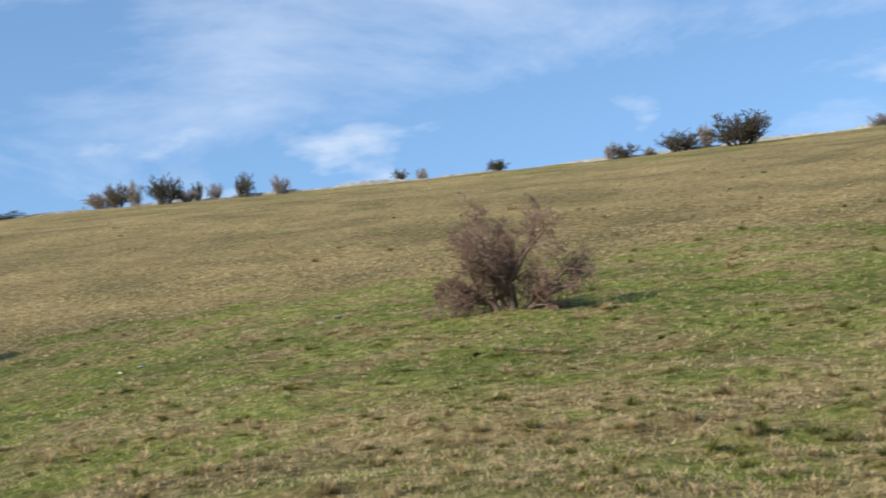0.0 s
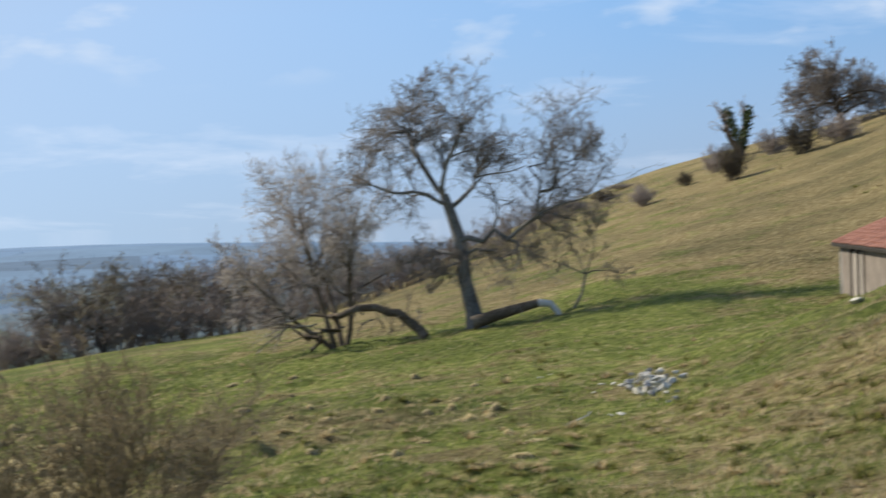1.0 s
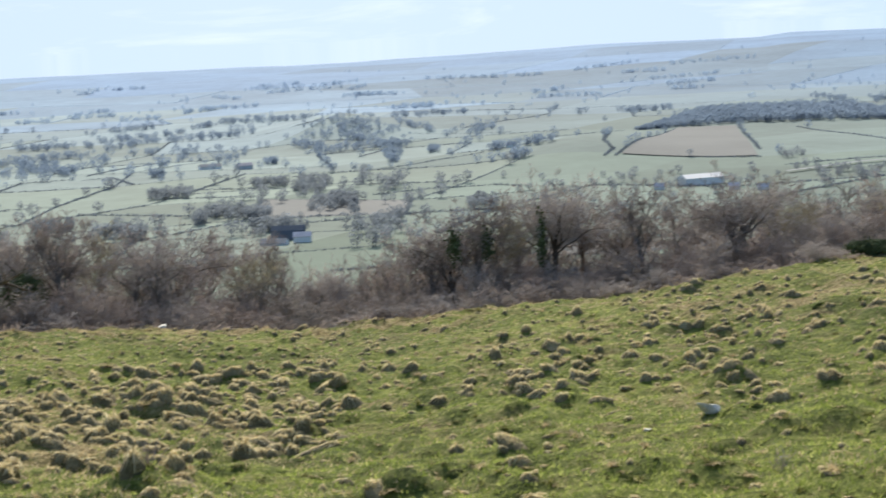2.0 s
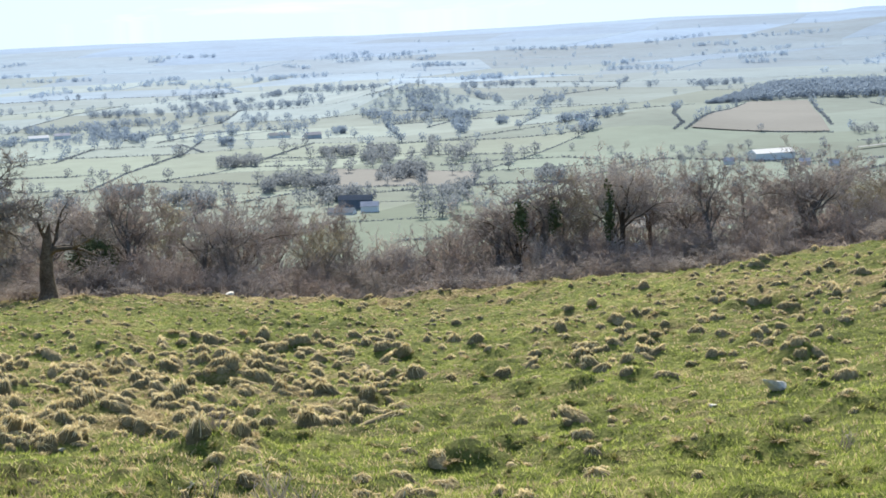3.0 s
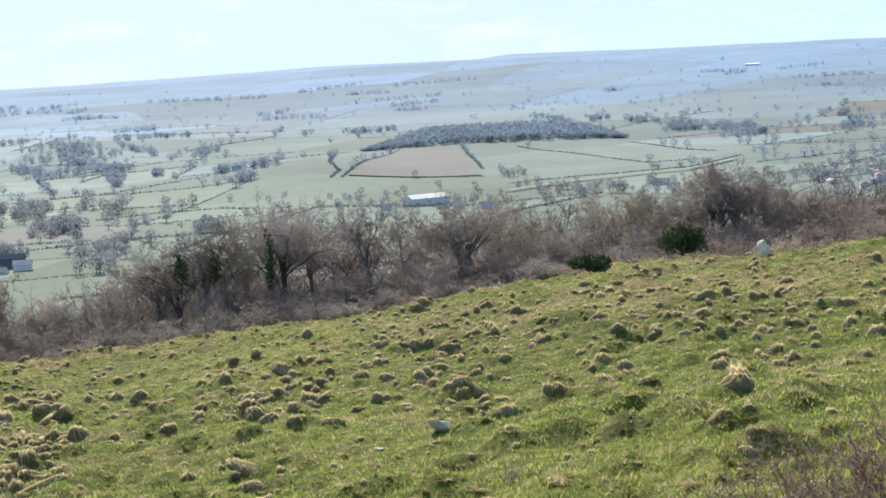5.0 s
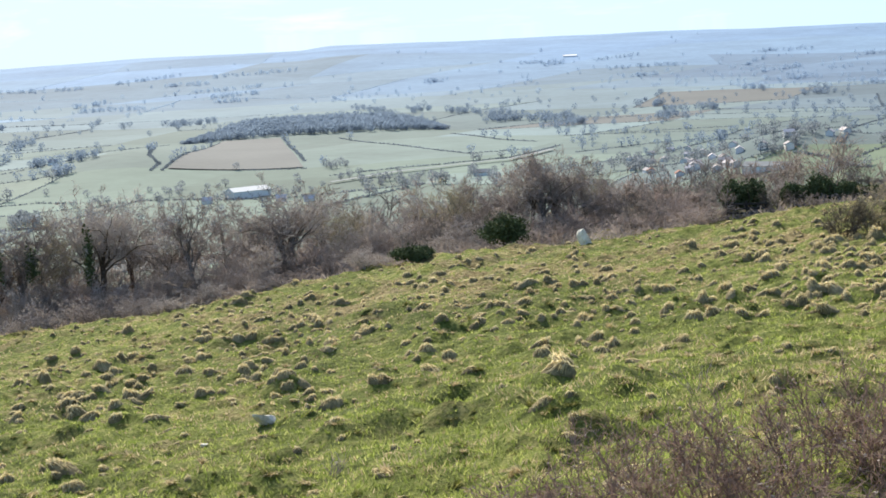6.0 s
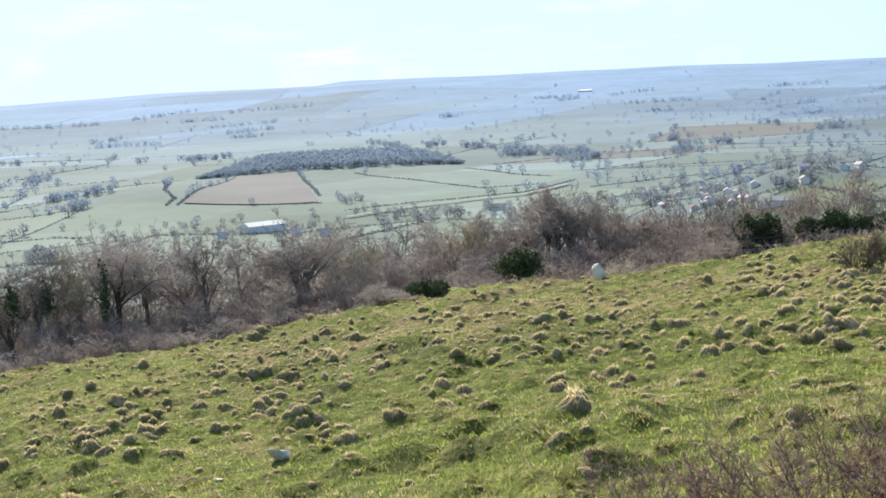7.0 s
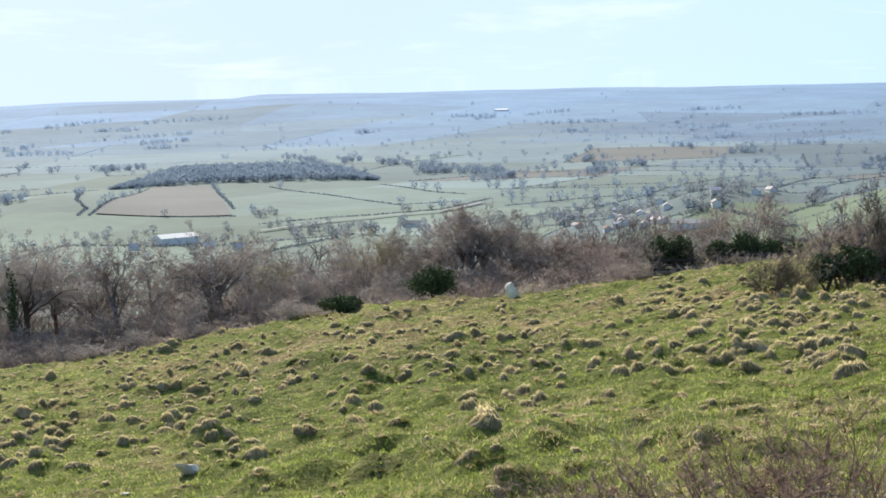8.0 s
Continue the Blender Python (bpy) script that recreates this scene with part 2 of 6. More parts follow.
# winter grass of the vale with haze painted into its colour, bluer zone by zone from the foot of the scarp out to the
# skyline, as reach in metres and turf
HAZED_VALE = [(900, hazed_grass("haze_grass_900m", (0.125, 0.168, 0.122))), (1300, hazed_grass("haze_grass_1300m", (0.132, 0.174, 0.14))), (1750, hazed_grass("haze_grass_1750m", (0.138, 0.182, 0.16))),
        (2250, hazed_grass("haze_grass_2250m", (0.142, 0.19, 0.188))), (2750, hazed_grass("haze_grass_2750m", (0.143, 0.196, 0.218), 0.16)), (3300, hazed_grass("haze_grass_3300m", (0.146, 0.212, 0.268), 0.13)),
        (3900, hazed_grass("haze_grass_3900m", (0.15, 0.232, 0.325), 0.1)), (9000, hazed_grass("haze_grass_skyline", (0.157, 0.248, 0.365), 0.06))]
# east: the same grass painted darker, for duller haze away from the sun
HAZED_EAST = [(1150, hazed_grass("east_haze_grass_1150m", (0.105, 0.14, 0.088))), (1800, hazed_grass("east_haze_grass_1800m", (0.105, 0.143, 0.14))), (2700, hazed_grass("east_haze_grass_2700m", (0.108, 0.15, 0.172), 0.16)), (3300, hazed_grass("east_haze_grass_3300m", (0.12, 0.182, 0.255), 0.1)), (3900, HAZED_VALE[6][1]), (9000, HAZED_VALE[7][1])]


# west: the same grass painted paler, for bright haze towards the sun
HAZED_WEST = [(900, HAZED_VALE[0][1]), (1400, hazed_grass("west_haze_grass_1400m", (0.165, 0.205, 0.165))), (2000, hazed_grass("west_haze_grass_2000m", (0.185, 0.235, 0.215))),
             (2700, hazed_grass("west_haze_grass_2700m", (0.19, 0.25, 0.262), 0.14)), (3900, hazed_grass("west_haze_grass_3900m", (0.18, 0.262, 0.34), 0.1)), (9000, HAZED_VALE[7][1])]


def hazed_turf(az, r):
    return next(m for reach, m in (HAZED_EAST if az > 11 else HAZED_WEST if az < -18 else HAZED_VALE) if r < reach)


# wood floor: litter brown that also paints in the thicket's shade
SHADED_LITTER = mottled("shaded_leaf_litter", (0.08, 0.062, 0.045), (0.145, 0.115, 0.088), (0.22, 0.18, 0.14), 0.8, 8.0, 0.7, 0.06)
CHALKY = mottled("chalky_boulder", (0.50, 0.45, 0.35), (0.76, 0.70, 0.57), (0.90, 0.84, 0.70), 2.0, 12.0, 0.5, 0.03)
ROAD = mottled("lane_surface", (0.19, 0.20, 0.20), (0.23, 0.24, 0.24), (0.28, 0.285, 0.285), 0.05, 0.5, 0)
HOUSE_WALL = mottled("house_wall", (0.62, 0.60, 0.57), (0.74, 0.72, 0.69), (0.84, 0.83, 0.81), 0.2, 2.0, 0, 0.1, 0.9, 0.3)
HOUSE_ROOF = mottled("house_roof", (0.36, 0.33, 0.33), (0.46, 0.42, 0.415), (0.54, 0.50, 0.49), 0.2, 2.0, 0, 0.1, 0.9, 0.3)
WHITE_SHEET = mottled("white_sheeting", (0.78, 0.74, 0.67), (0.84, 0.80, 0.73), (0.90, 0.86, 0.79), 0.05, 0.6, 0)
GLASS_DARK = mottled("dark_window", (0.05, 0.055, 0.06), (0.07, 0.075, 0.08), (0.09, 0.095, 0.1), 0.5, 2.0, 0, 0.1, 0.2)


# ---------------------------------------------------------------- mesh helpers
def link_mesh(name, verts, faces, material, parent=None, smooth=False, attribute=None):
    """A mesh object from an array of corners and an array of triangles or quads."""
    verts, faces = np.asarray(verts, np.float32), np.asarray(faces, np.int32)
    me = bpy.data.meshes.new(name)
    k = faces.shape[1]
    me.vertices.add(len(verts))
    me.vertices.foreach_set("co", verts.ravel())
    me.loops.add(faces.size)
    me.loops.foreach_set("vertex_index", faces.ravel())
    me.polygons.add(len(faces))
    me.polygons.foreach_set("loop_start", np.arange(0, faces.size, k, dtype=np.int32))
    me.polygons.foreach_set("use_smooth", np.full(len(faces), smooth))
    if attribute:
        layer = me.attributes.new(attribute[0], "FLOAT", "POINT")
        layer.data.foreach_set("value", np.asarray(attribute[1], np.float32))
    me.update(calc_edges=True)
    me.materials.append(material)
    ob = new(name, me)
    ob.parent = parent
    return ob


def part(name, bm, material, parent, label="", smooth=False):
    me = bpy.data.meshes.new(name)
    bm.to_mesh(me)
    bm.free()
    me.materials.append(material)
    if smooth:
        me.polygons.foreach_set("use_smooth", [True] * len(me.polygons))
    ob = new(name, me)
    ob.parent = parent
    return tagged(ob, label)


class Pile:
    """Gathers pieces of mesh, all of triangles or all of quads, into one."""

    def __init__(self):
        self.v, self.f, self.n = [], [], 0

    def add(self, v, f):
        self.v.append(np.asarray(v, float))
        self.f.append(np.asarray(f, int) + self.n)
        self.n += len(v)

    def link(self, name, material, parent=None, smooth=False):
        return link_mesh(name, np.concatenate(self.v), np.concatenate(self.f), material, parent, smooth)


def tube(points, radii, sides):
    """A tapered tube along points, as quads; its tip closes to a point when the last radius is small."""
    p, r = np.asarray(points, float), np.asarray(radii, float)
    way = np.gradient(p, axis=0)
    way /= np.linalg.norm(way, axis=1, keepdims=True) + 1e-9
    ref = np.array([0.31, 0.27, 0.91]) if abs(way[:, 2]).mean() < 0.8 else np.array([0.9, 0.4, 0.1])
    a = np.cross(way, ref)
    a /= np.linalg.norm(a, axis=1, keepdims=True) + 1e-9
    b = np.cross(way, a)
    turn = np.arange(sides) * 2 * np.pi / sides
    ring = a[:, None] * np.cos(turn)[None, :, None] + b[:, None] * np.sin(turn)[None, :, None]
    v = (p[:, None] + ring * r[:, None, None]).reshape(-1, 3)
    i = np.arange(len(p) - 1)[:, None] * sides
    j = np.arange(sides)[None]
    k = (j + 1) % sides
    f = np.stack([i + j, i + k, i + sides + k, i + sides + j], -1).reshape(-1, 4)
    return v, f


def box_bm(sx, sy, sz, at=(0, 0, 0), bevel=0.0):
    bm = bmesh.new()
    bmesh.ops.create_cube(bm, size=1.0, matrix=Matrix.Translation(at) @ Matrix.Diagonal((sx, sy, sz, 1)))
    if bevel:
        bmesh.ops.bevel(bm, geom=list(bm.edges), offset=bevel, segments=1, affect="EDGES")
    return bm


# ---------------------------------------------------------------- lie of the land
# heights under azimuths (degrees to the right from +y) at set distances from the camera's feet
REACH = (0.0, 15.0, 33.0, 60.0, 85.0, 150.0, 205.0, 290.0)
DOWNHILL = {   # the pasture that ends at the wood, then the scarp
    -90: (0.0, -2.0, -4.6, -8.0, -11.0, -22.0, -38.0, -60.0), -40: (0.0, -2.8, -5.8, -9.3, -12.3, -26.0, -42.0, -66.0),
    -30: (0.0, -3.0, -6.2, -9.7, -12.6, -27.0, -43.0, -67.0), -20: (0.0, -3.1, -6.6, -10.5, -13.6, -28.0, -44.0, -68.0),
    -12: (0.0, -3.1, -6.2, -9.8, -12.8, -27.0, -43.0, -67.0), -6: (0.0, -3.0, -5.9, -9.2, -11.8, -25.0, -41.0, -64.0),
    0: (0.0, -2.7, -5.4, -8.2, -10.4, -22.0, -38.0, -60.0), 6: (0.0, -2.5, -5.0, -7.7, -9.7, -20.0, -35.0, -56.0),
    13: (0.0, -2.2, -4.5, -6.8, -8.5, -16.0, -30.0, -50.0),
}
UPHILL = {   # the banks round the shed and the hill above them
    20: (0.0, -1.9, -3.9, -6.1, -7.7, -13.2, -25.0, -44.0), 25: (0.0, -1.7, -3.5, -5.4, -6.9, -12.2, -24.0, -42.0),
    30: (0.0, -1.5, -3.0, -4.8, -6.0, -10.0, -19.0, -36.0), 37: (0.0, -1.4, -2.6, -4.0, -4.9, -7.4, -12.0, -26.0),
    44: (0.0, -1.3, -2.2, -3.0, -3.5, -2.4, -1.7, -8.0), 50: (0.0, -1.2, -1.9, -2.4, -1.6, 2.3, 6.5, 5.0),
    57: (0.0, -0.9, -0.6, -1.9, -0.4, 7.2, 12.2, 14.0), 60: (0.0, -0.75, 0.05, -1.2, 0.9, 9.7, 15.3, 17.0),
    65: (0.0, -0.6, 0.2, 0.5, 3.4, 13.2, 19.4, 22.0), 80: (0.0, -0.3, 0.6, 3.1, 6.4, 17.8, 25.2, 28.0),
    95: (0.0, 0.3, 1.7, 4.7, 8.6, 20.0, 28.1, 31.0), 110: (0.0, 0.4, 2.1, 5.7, 9.5, 20.8, 29.0, 32.0),
    125: (0.0, 0.3, 2.0, 5.8, 9.6, 21.0, 29.6, 33.0), 180: (0.0, 1.0, 3.0, 6.5, 10.0, 20.0, 27.0, 34.0),
}


def glide(x, knots, values):
    """Values between knots, smooth and without overshoot; values may have more columns."""
    k, v = np.asarray(knots, float), np.asarray(values, float)
    x = np.clip(x, k[0], k[-1])
    i = np.clip(np.searchsorted(k, x, side="right") - 1, 0, len(k) - 2)
    h = np.diff(k)
    d = np.diff(v, axis=0) / h.reshape(-1, *[1] * (v.ndim - 1))
    m = np.zeros_like(v)
    m[0], m[-1] = d[0], d[-1]
    a, b = d[:-1], d[1:]
    m[1:-1] = np.where(a * b > 0, 2 * a * b / np.where(a + b == 0, 1, a + b), 0)
    hh = h[i].reshape(-1, *[1] * (v.ndim - 1))
    s = ((x - k[i]) / h[i]).reshape(-1, *[1] * (v.ndim - 1))
    return (v[i] * (1 + 2 * s) * (1 - s) ** 2 + m[i] * hh * s * (1 - s) ** 2 + v[i + 1] * s * s * (3 - 2 * s) + m[i + 1] * hh * s * s * (s - 1))


LAND = {**DOWNHILL, **UPHILL, 235: (0.0, 0.3, 0.6, 0.9, 1.0, 0.0, -4.0, -14.0), 270: DOWNHILL[-90]}
FLOOR = -112.0   # the valley floor under the camera's feet


def smooth(x, a, b):
    s = np.clip((x - a) / (b - a), 0, 1)
    return s * s * (3 - 2 * s)


def ripple(x, y, size, seed):
    """A gentle unevenness of about one unit, the same at every build."""
    a, b, c = seed * 1.7, seed * 2.3 + 1, seed * 0.9 + 2
    u, v = x / size, y / size
    return (np.sin(u * 1.1 + v * 0.7 + a) + np.sin(v * 1.3 - u * 0.5 + b) + 0.6 * np.sin(u * 2.3 + v * 1.9 + c) + 0.5 * np.sin(u * 3.1 - v * 2.7 + a)) / 3.1


def lumps(x, y, size, seed):
    """Uneven lumps between 0 and 1, about the given size."""
    u, v = x / size, y / size
    i, j = np.floor(u), np.floor(v)
    s, t = u - i, v - j
    s, t = s * s * (3 - 2 * s), t * t * (3 - 2 * t)

    def corner(a, b):
        h = np.sin(a * 127.1 + b * 311.7 + seed * 74.7) * 43758.5453
        return h - np.floor(h)

    return (corner(i, j) * (1 - s) + corner(i + 1, j) * s) * (1 - t) + (corner(i, j + 1) * (1 - s) + corner(i + 1, j + 1) * s) * t


def hump(az, r, a0, wa, r0, wr):
    return np.exp(-((az - a0) / wa) ** 2 - ((r - r0) / wr) ** 2)


def height(x, y):
    x, y = np.atleast_1d(np.asarray(x, float)), np.atleast_1d(np.asarray(y, float))
    r = np.hypot(x, y)
    az = np.degrees(np.arctan2(x, y))
    wrapped = np.where(az < -90, az + 360, az)
    keys = sorted(LAND)
    table = glide(wrapped, keys, [LAND[k] for k in keys])
    h = np.diff(REACH)
    i = np.clip(np.searchsorted(REACH, r, side="right") - 1, 0, len(REACH) - 2)
    d = np.diff(table, axis=1) / h
    m = np.zeros_like(table)
    m[:, 0], m[:, -1] = d[:, 0], d[:, -1]
    a, b = d[:, :-1], d[:, 1:]
    m[:, 1:-1] = (a * h[1:] + b * h[:-1]) / (h[1:] + h[:-1])
    row = np.arange(len(r))
    hh, s = h[i], np.clip((r - np.asarray(REACH)[i]) / h[i], 0, 1)
    near = (table[row, i] * (1 + 2 * s) * (1 - s) ** 2 + m[row, i] * hh * s * (1 - s) ** 2 + table[row, i + 1] * s * s * (3 - 2 * s) + m[row, i + 1] * hh * s * s * (s - 1))
    near = near + 0.10 * ripple(x, y, 2.6, 1) * smooth(r, 4, 12) + 0.22 * ripple(x, y, 9.0, 2) * smooth(r, 10, 30)
    # hoof-trodden lumps of the pasture, fading out uphill and below the brink
    trodden = smooth(r, 6, 11) * (1 - smooth(r, 92, 110)) * (1 - 0.55 * smooth(wrapped, 26, 50))
    near = near + trodden * (0.30 * (lumps(x, y, 0.75, 1) * lumps(x, y, 1.9, 2) * 2 - 0.5) + 0.15 * (lumps(x, y, 0.45, 3) - 0.5) + 0.34 * np.clip(lumps(x, y, 0.85, 9) - 0.62, 0, 1))
    # the valley
    side = smooth(np.abs(wrapped - 0), 30, 60) * (wrapped > 0)   # the hill goes on behind the ridge
    far = FLOOR + 3.5 * ripple(x, y, 260.0, 3) + 2.0 * ripple(x, y, 120.0, 4)
    far = far + 7 * hump(az, r, -4.2, 5.2, 1900, 260) + 24 * hump(az, r, -19.6, 2.0, 2000, 170) + 14 * hump(az, r, -11.0, 3.0, 1480, 150)
    far = far + 26 * hump(az, r, 12.4, 3.4, 1080, 130) + 72 * hump(az, r, 24.0, 8.2, 900, 330)
    skyline = np.interp(az, [-60, -40, -26, -17, -9, -4.6, -3.6, 3, 12, 30, 60], [-0.8, -0.75, -0.75, -0.7, -0.52, -0.5, -0.4, -0.38, -0.44, -0.4, -0.4])
    far = far + smooth(r, 2600, 4650) * (EYE + 4650 * np.tan(np.radians(skyline)) - FLOOR) * (0.95 + 0.05 * ripple(x, y, 420.0, 5))
    far = far * (1 - side) + side * (table[:, -1] - (r - 290) * 0.02)
    t = smooth(r, 290, 560)
    scarp = table[:, -1] - np.clip(r - 290, 0, None) * 0.24 * (1 - side)
    return np.where(r < 290, near, scarp * (1 - t) + far * t)


def ground_at(az, r):
    """The place on the turf at that azimuth and distance."""
    x, y = r * math.sin(radians(az)), r * math.cos(radians(az))
    return Vector((x, y, float(height(x, y)[0])))


class Sights:
    """Heights along rays from the camera's feet, worked out once, to find where a sight line meets the ground."""

    def __init__(self, near, out, a0, a1, step, n):
        self.a0, self.step, self.r = a0, step, np.geomspace(near, out, n)
        az = np.radians(np.arange(a0, a1, step))
        self.x, self.y = np.sin(az)[:, None] * self.r, np.cos(az)[:, None] * self.r
        self.z = height(self.x.ravel(), self.y.ravel()).reshape(self.x.shape)

    def meet(self, az, el, near):
        i = min(max(int(round((az - self.a0) / self.step)), 0), len(self.x) - 1)
        z = self.z[i]
        hit = np.nonzero((z > EYE + self.r * math.tan(radians(el))) & (self.r >= near))[0]
        k = hit[0] if len(hit) else len(z) - 1
        r = self.r[k]
        return Vector((r * math.sin(radians(az)), r * math.cos(radians(az)), z[k]))


NEAR_SIGHTS = Sights(6.0, 260.0, -46.0, 121.0, 0.1, 420)
FAR_SIGHTS = Sights(380.0, 4850.0, -46.0, 46.0, 0.1, 420)


def at_sight(az, el, near=6.0):
    """The first place on the near ground that the eye meets at that azimuth and elevation."""
    return NEAR_SIGHTS.meet(az, el, near)


def dryness(x, y):
    """How much dead straw stands in the turf: the hill above the track, and the rough bands of the pasture."""
    r, az = np.hypot(x, y), np.degrees(np.arctan2(x, y))
    r = r + smooth(az, 34, 46) * smooth(r, 30, 45) * (16 * (lumps(x, y, 9.0, 5) - 0.5) + 12 * (lumps(x, y, 3.1, 6) - 0.5))
    hill = smooth(az, 33, 42) * smooth(r, 58 + 18 * smooth(-az, -62, -48), 72 + 18 * smooth(-az, -62, -48))
    hill = hill * (1 - smooth(az, 126, 172))
    upper = smooth(az, 84, 100) * smooth(r, 163, 170) * 0.3
    foot = smooth(az, 46, 60) * (1 - smooth(az, 126, 172)) * ((1 - smooth(r, 22, 34)) * 0.16 + 0.28)
    rough = 0.36 * hump(az, r, 36, 12, 28, 20) + 0.44 * hump(az, r, -33, 12, 36, 12) + 0.42 * hump(az, r, 0, 16, 62, 12) + 0.30 * hump(az, r, 24, 9, 58, 26) + (0.22 + 0.25 * smooth(-az, 12, 18)) * smooth(r, 70, 84) * (np.abs(az) < 42)
    return 0.16 + 0.56 * hill - upper + foot + rough


def build_ground():
    azs = np.concatenate([np.arange(-46, 30, 0.18), np.arange(30, 128, 0.3), np.arange(128, 314, 3.0)])
    rs = np.concatenate([[0.0], np.geomspace(1.0, 9.9, 24), np.geomspace(10, 100, 400), np.geomspace(102, 300, 70), np.geomspace(308, 4900, 130)])
    A, R = np.meshgrid(np.radians(azs), rs, indexing="ij")
    x, y = R * np.sin(A), R * np.cos(A)
    z = height(x.ravel(), y.ravel())
    v = np.stack([x.ravel(), y.ravel(), z], -1)
    n, k = len(azs), len(rs)
    i, j = np.meshgrid(np.arange(n), np.arange(k - 1), indexing="ij")
    i2 = (i + 1) % n
    f = np.stack([i * k + j, i * k + j + 1, i2 * k + j + 1, i2 * k + j], -1).reshape(-1, 4)
    ob = link_mesh("ground", v, f, TURF, smooth=True, attribute=("dry", dryness(v[:, 0], v[:, 1])))
    cx, cy = v[f, 0].mean(1), v[f, 1].mean(1)
    r, az = np.hypot(cx, cy), np.degrees(np.arctan2(cx, cy))
    use = np.where((r > 89.5 + 2.5 * ripple(cx, cy, 2.0, 6)) & (az > -60) & (az < 9.5), 1, 0)   # leaf litter under the wood, its brown also painting the dark gaps between stems
    slot = 2
    ob.data.materials.append(SHADED_LITTER)
    # haze is put into the turf colour by bearing and distance
    for side, table in (((az >= -18) & (az <= 11), HAZED_VALE), (az > 11, HAZED_EAST), (az < -18, HAZED_WEST)):
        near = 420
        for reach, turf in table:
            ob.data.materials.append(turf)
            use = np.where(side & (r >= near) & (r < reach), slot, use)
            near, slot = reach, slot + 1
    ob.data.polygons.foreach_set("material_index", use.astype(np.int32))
    return tagged(ob, "grazed hillside turf falling to a hazy green valley", "ground", kind="structure")


ground = build_ground()


# ---------------------------------------------------------------- trees and bushes
def polyline(rng, start, way, length, steps, wobble, lift):
    p, d = [np.asarray(start, float)], np.asarray(way, float)
    for _ in range(steps):
        d = d + rng.normal(0, wobble, 3) + [0, 0, lift]
        d = d / np.linalg.norm(d)
        p.append(p[-1] + d * length / steps)
    return np.array(p)


def side_way(rng, way, angle):
    a = np.cross(way, rng.normal(0, 1, 3))
    a /= np.linalg.norm(a) + 1e-9
    return way * math.cos(angle) + a * math.sin(angle)


def tubes(p, r, sides):
    """Tapered tubes along many paths at once: p is paths x steps x 3, r is paths x steps. With two sides they are flat ribbons."""
    n, k, _ = p.shape
    way = np.gradient(p, axis=1)
    way /= np.linalg.norm(way, axis=2, keepdims=True) + 1e-9
    ref = np.where(abs(way[:, :1, 2:]) < 0.8, np.array([0.31, 0.27, 0.91]), np.array([0.9, 0.4, 0.1]))
    a = np.cross(way, ref)
    a /= np.linalg.norm(a, axis=2, keepdims=True) + 1e-9
    b = np.cross(way, a)
    turn = np.arange(sides) * 2 * np.pi / sides + 0.6
    v = p[:, :, None] + (a[:, :, None] * np.cos(turn)[:, None] + b[:, :, None] * np.sin(turn)[:, None]) * r[:, :, None, None]
    base = (np.arange(n)[:, None] * k + np.arange(k - 1)[None])[..., None] * sides
    j = np.arange(sides if sides > 2 else 1)
    q = (j + 1) % sides
    f = np.stack(np.broadcast_arrays(base + j, base + q, base + sides + q, base + sides + j), -1)
    return v.reshape(-1, 3), f.reshape(-1, 4)


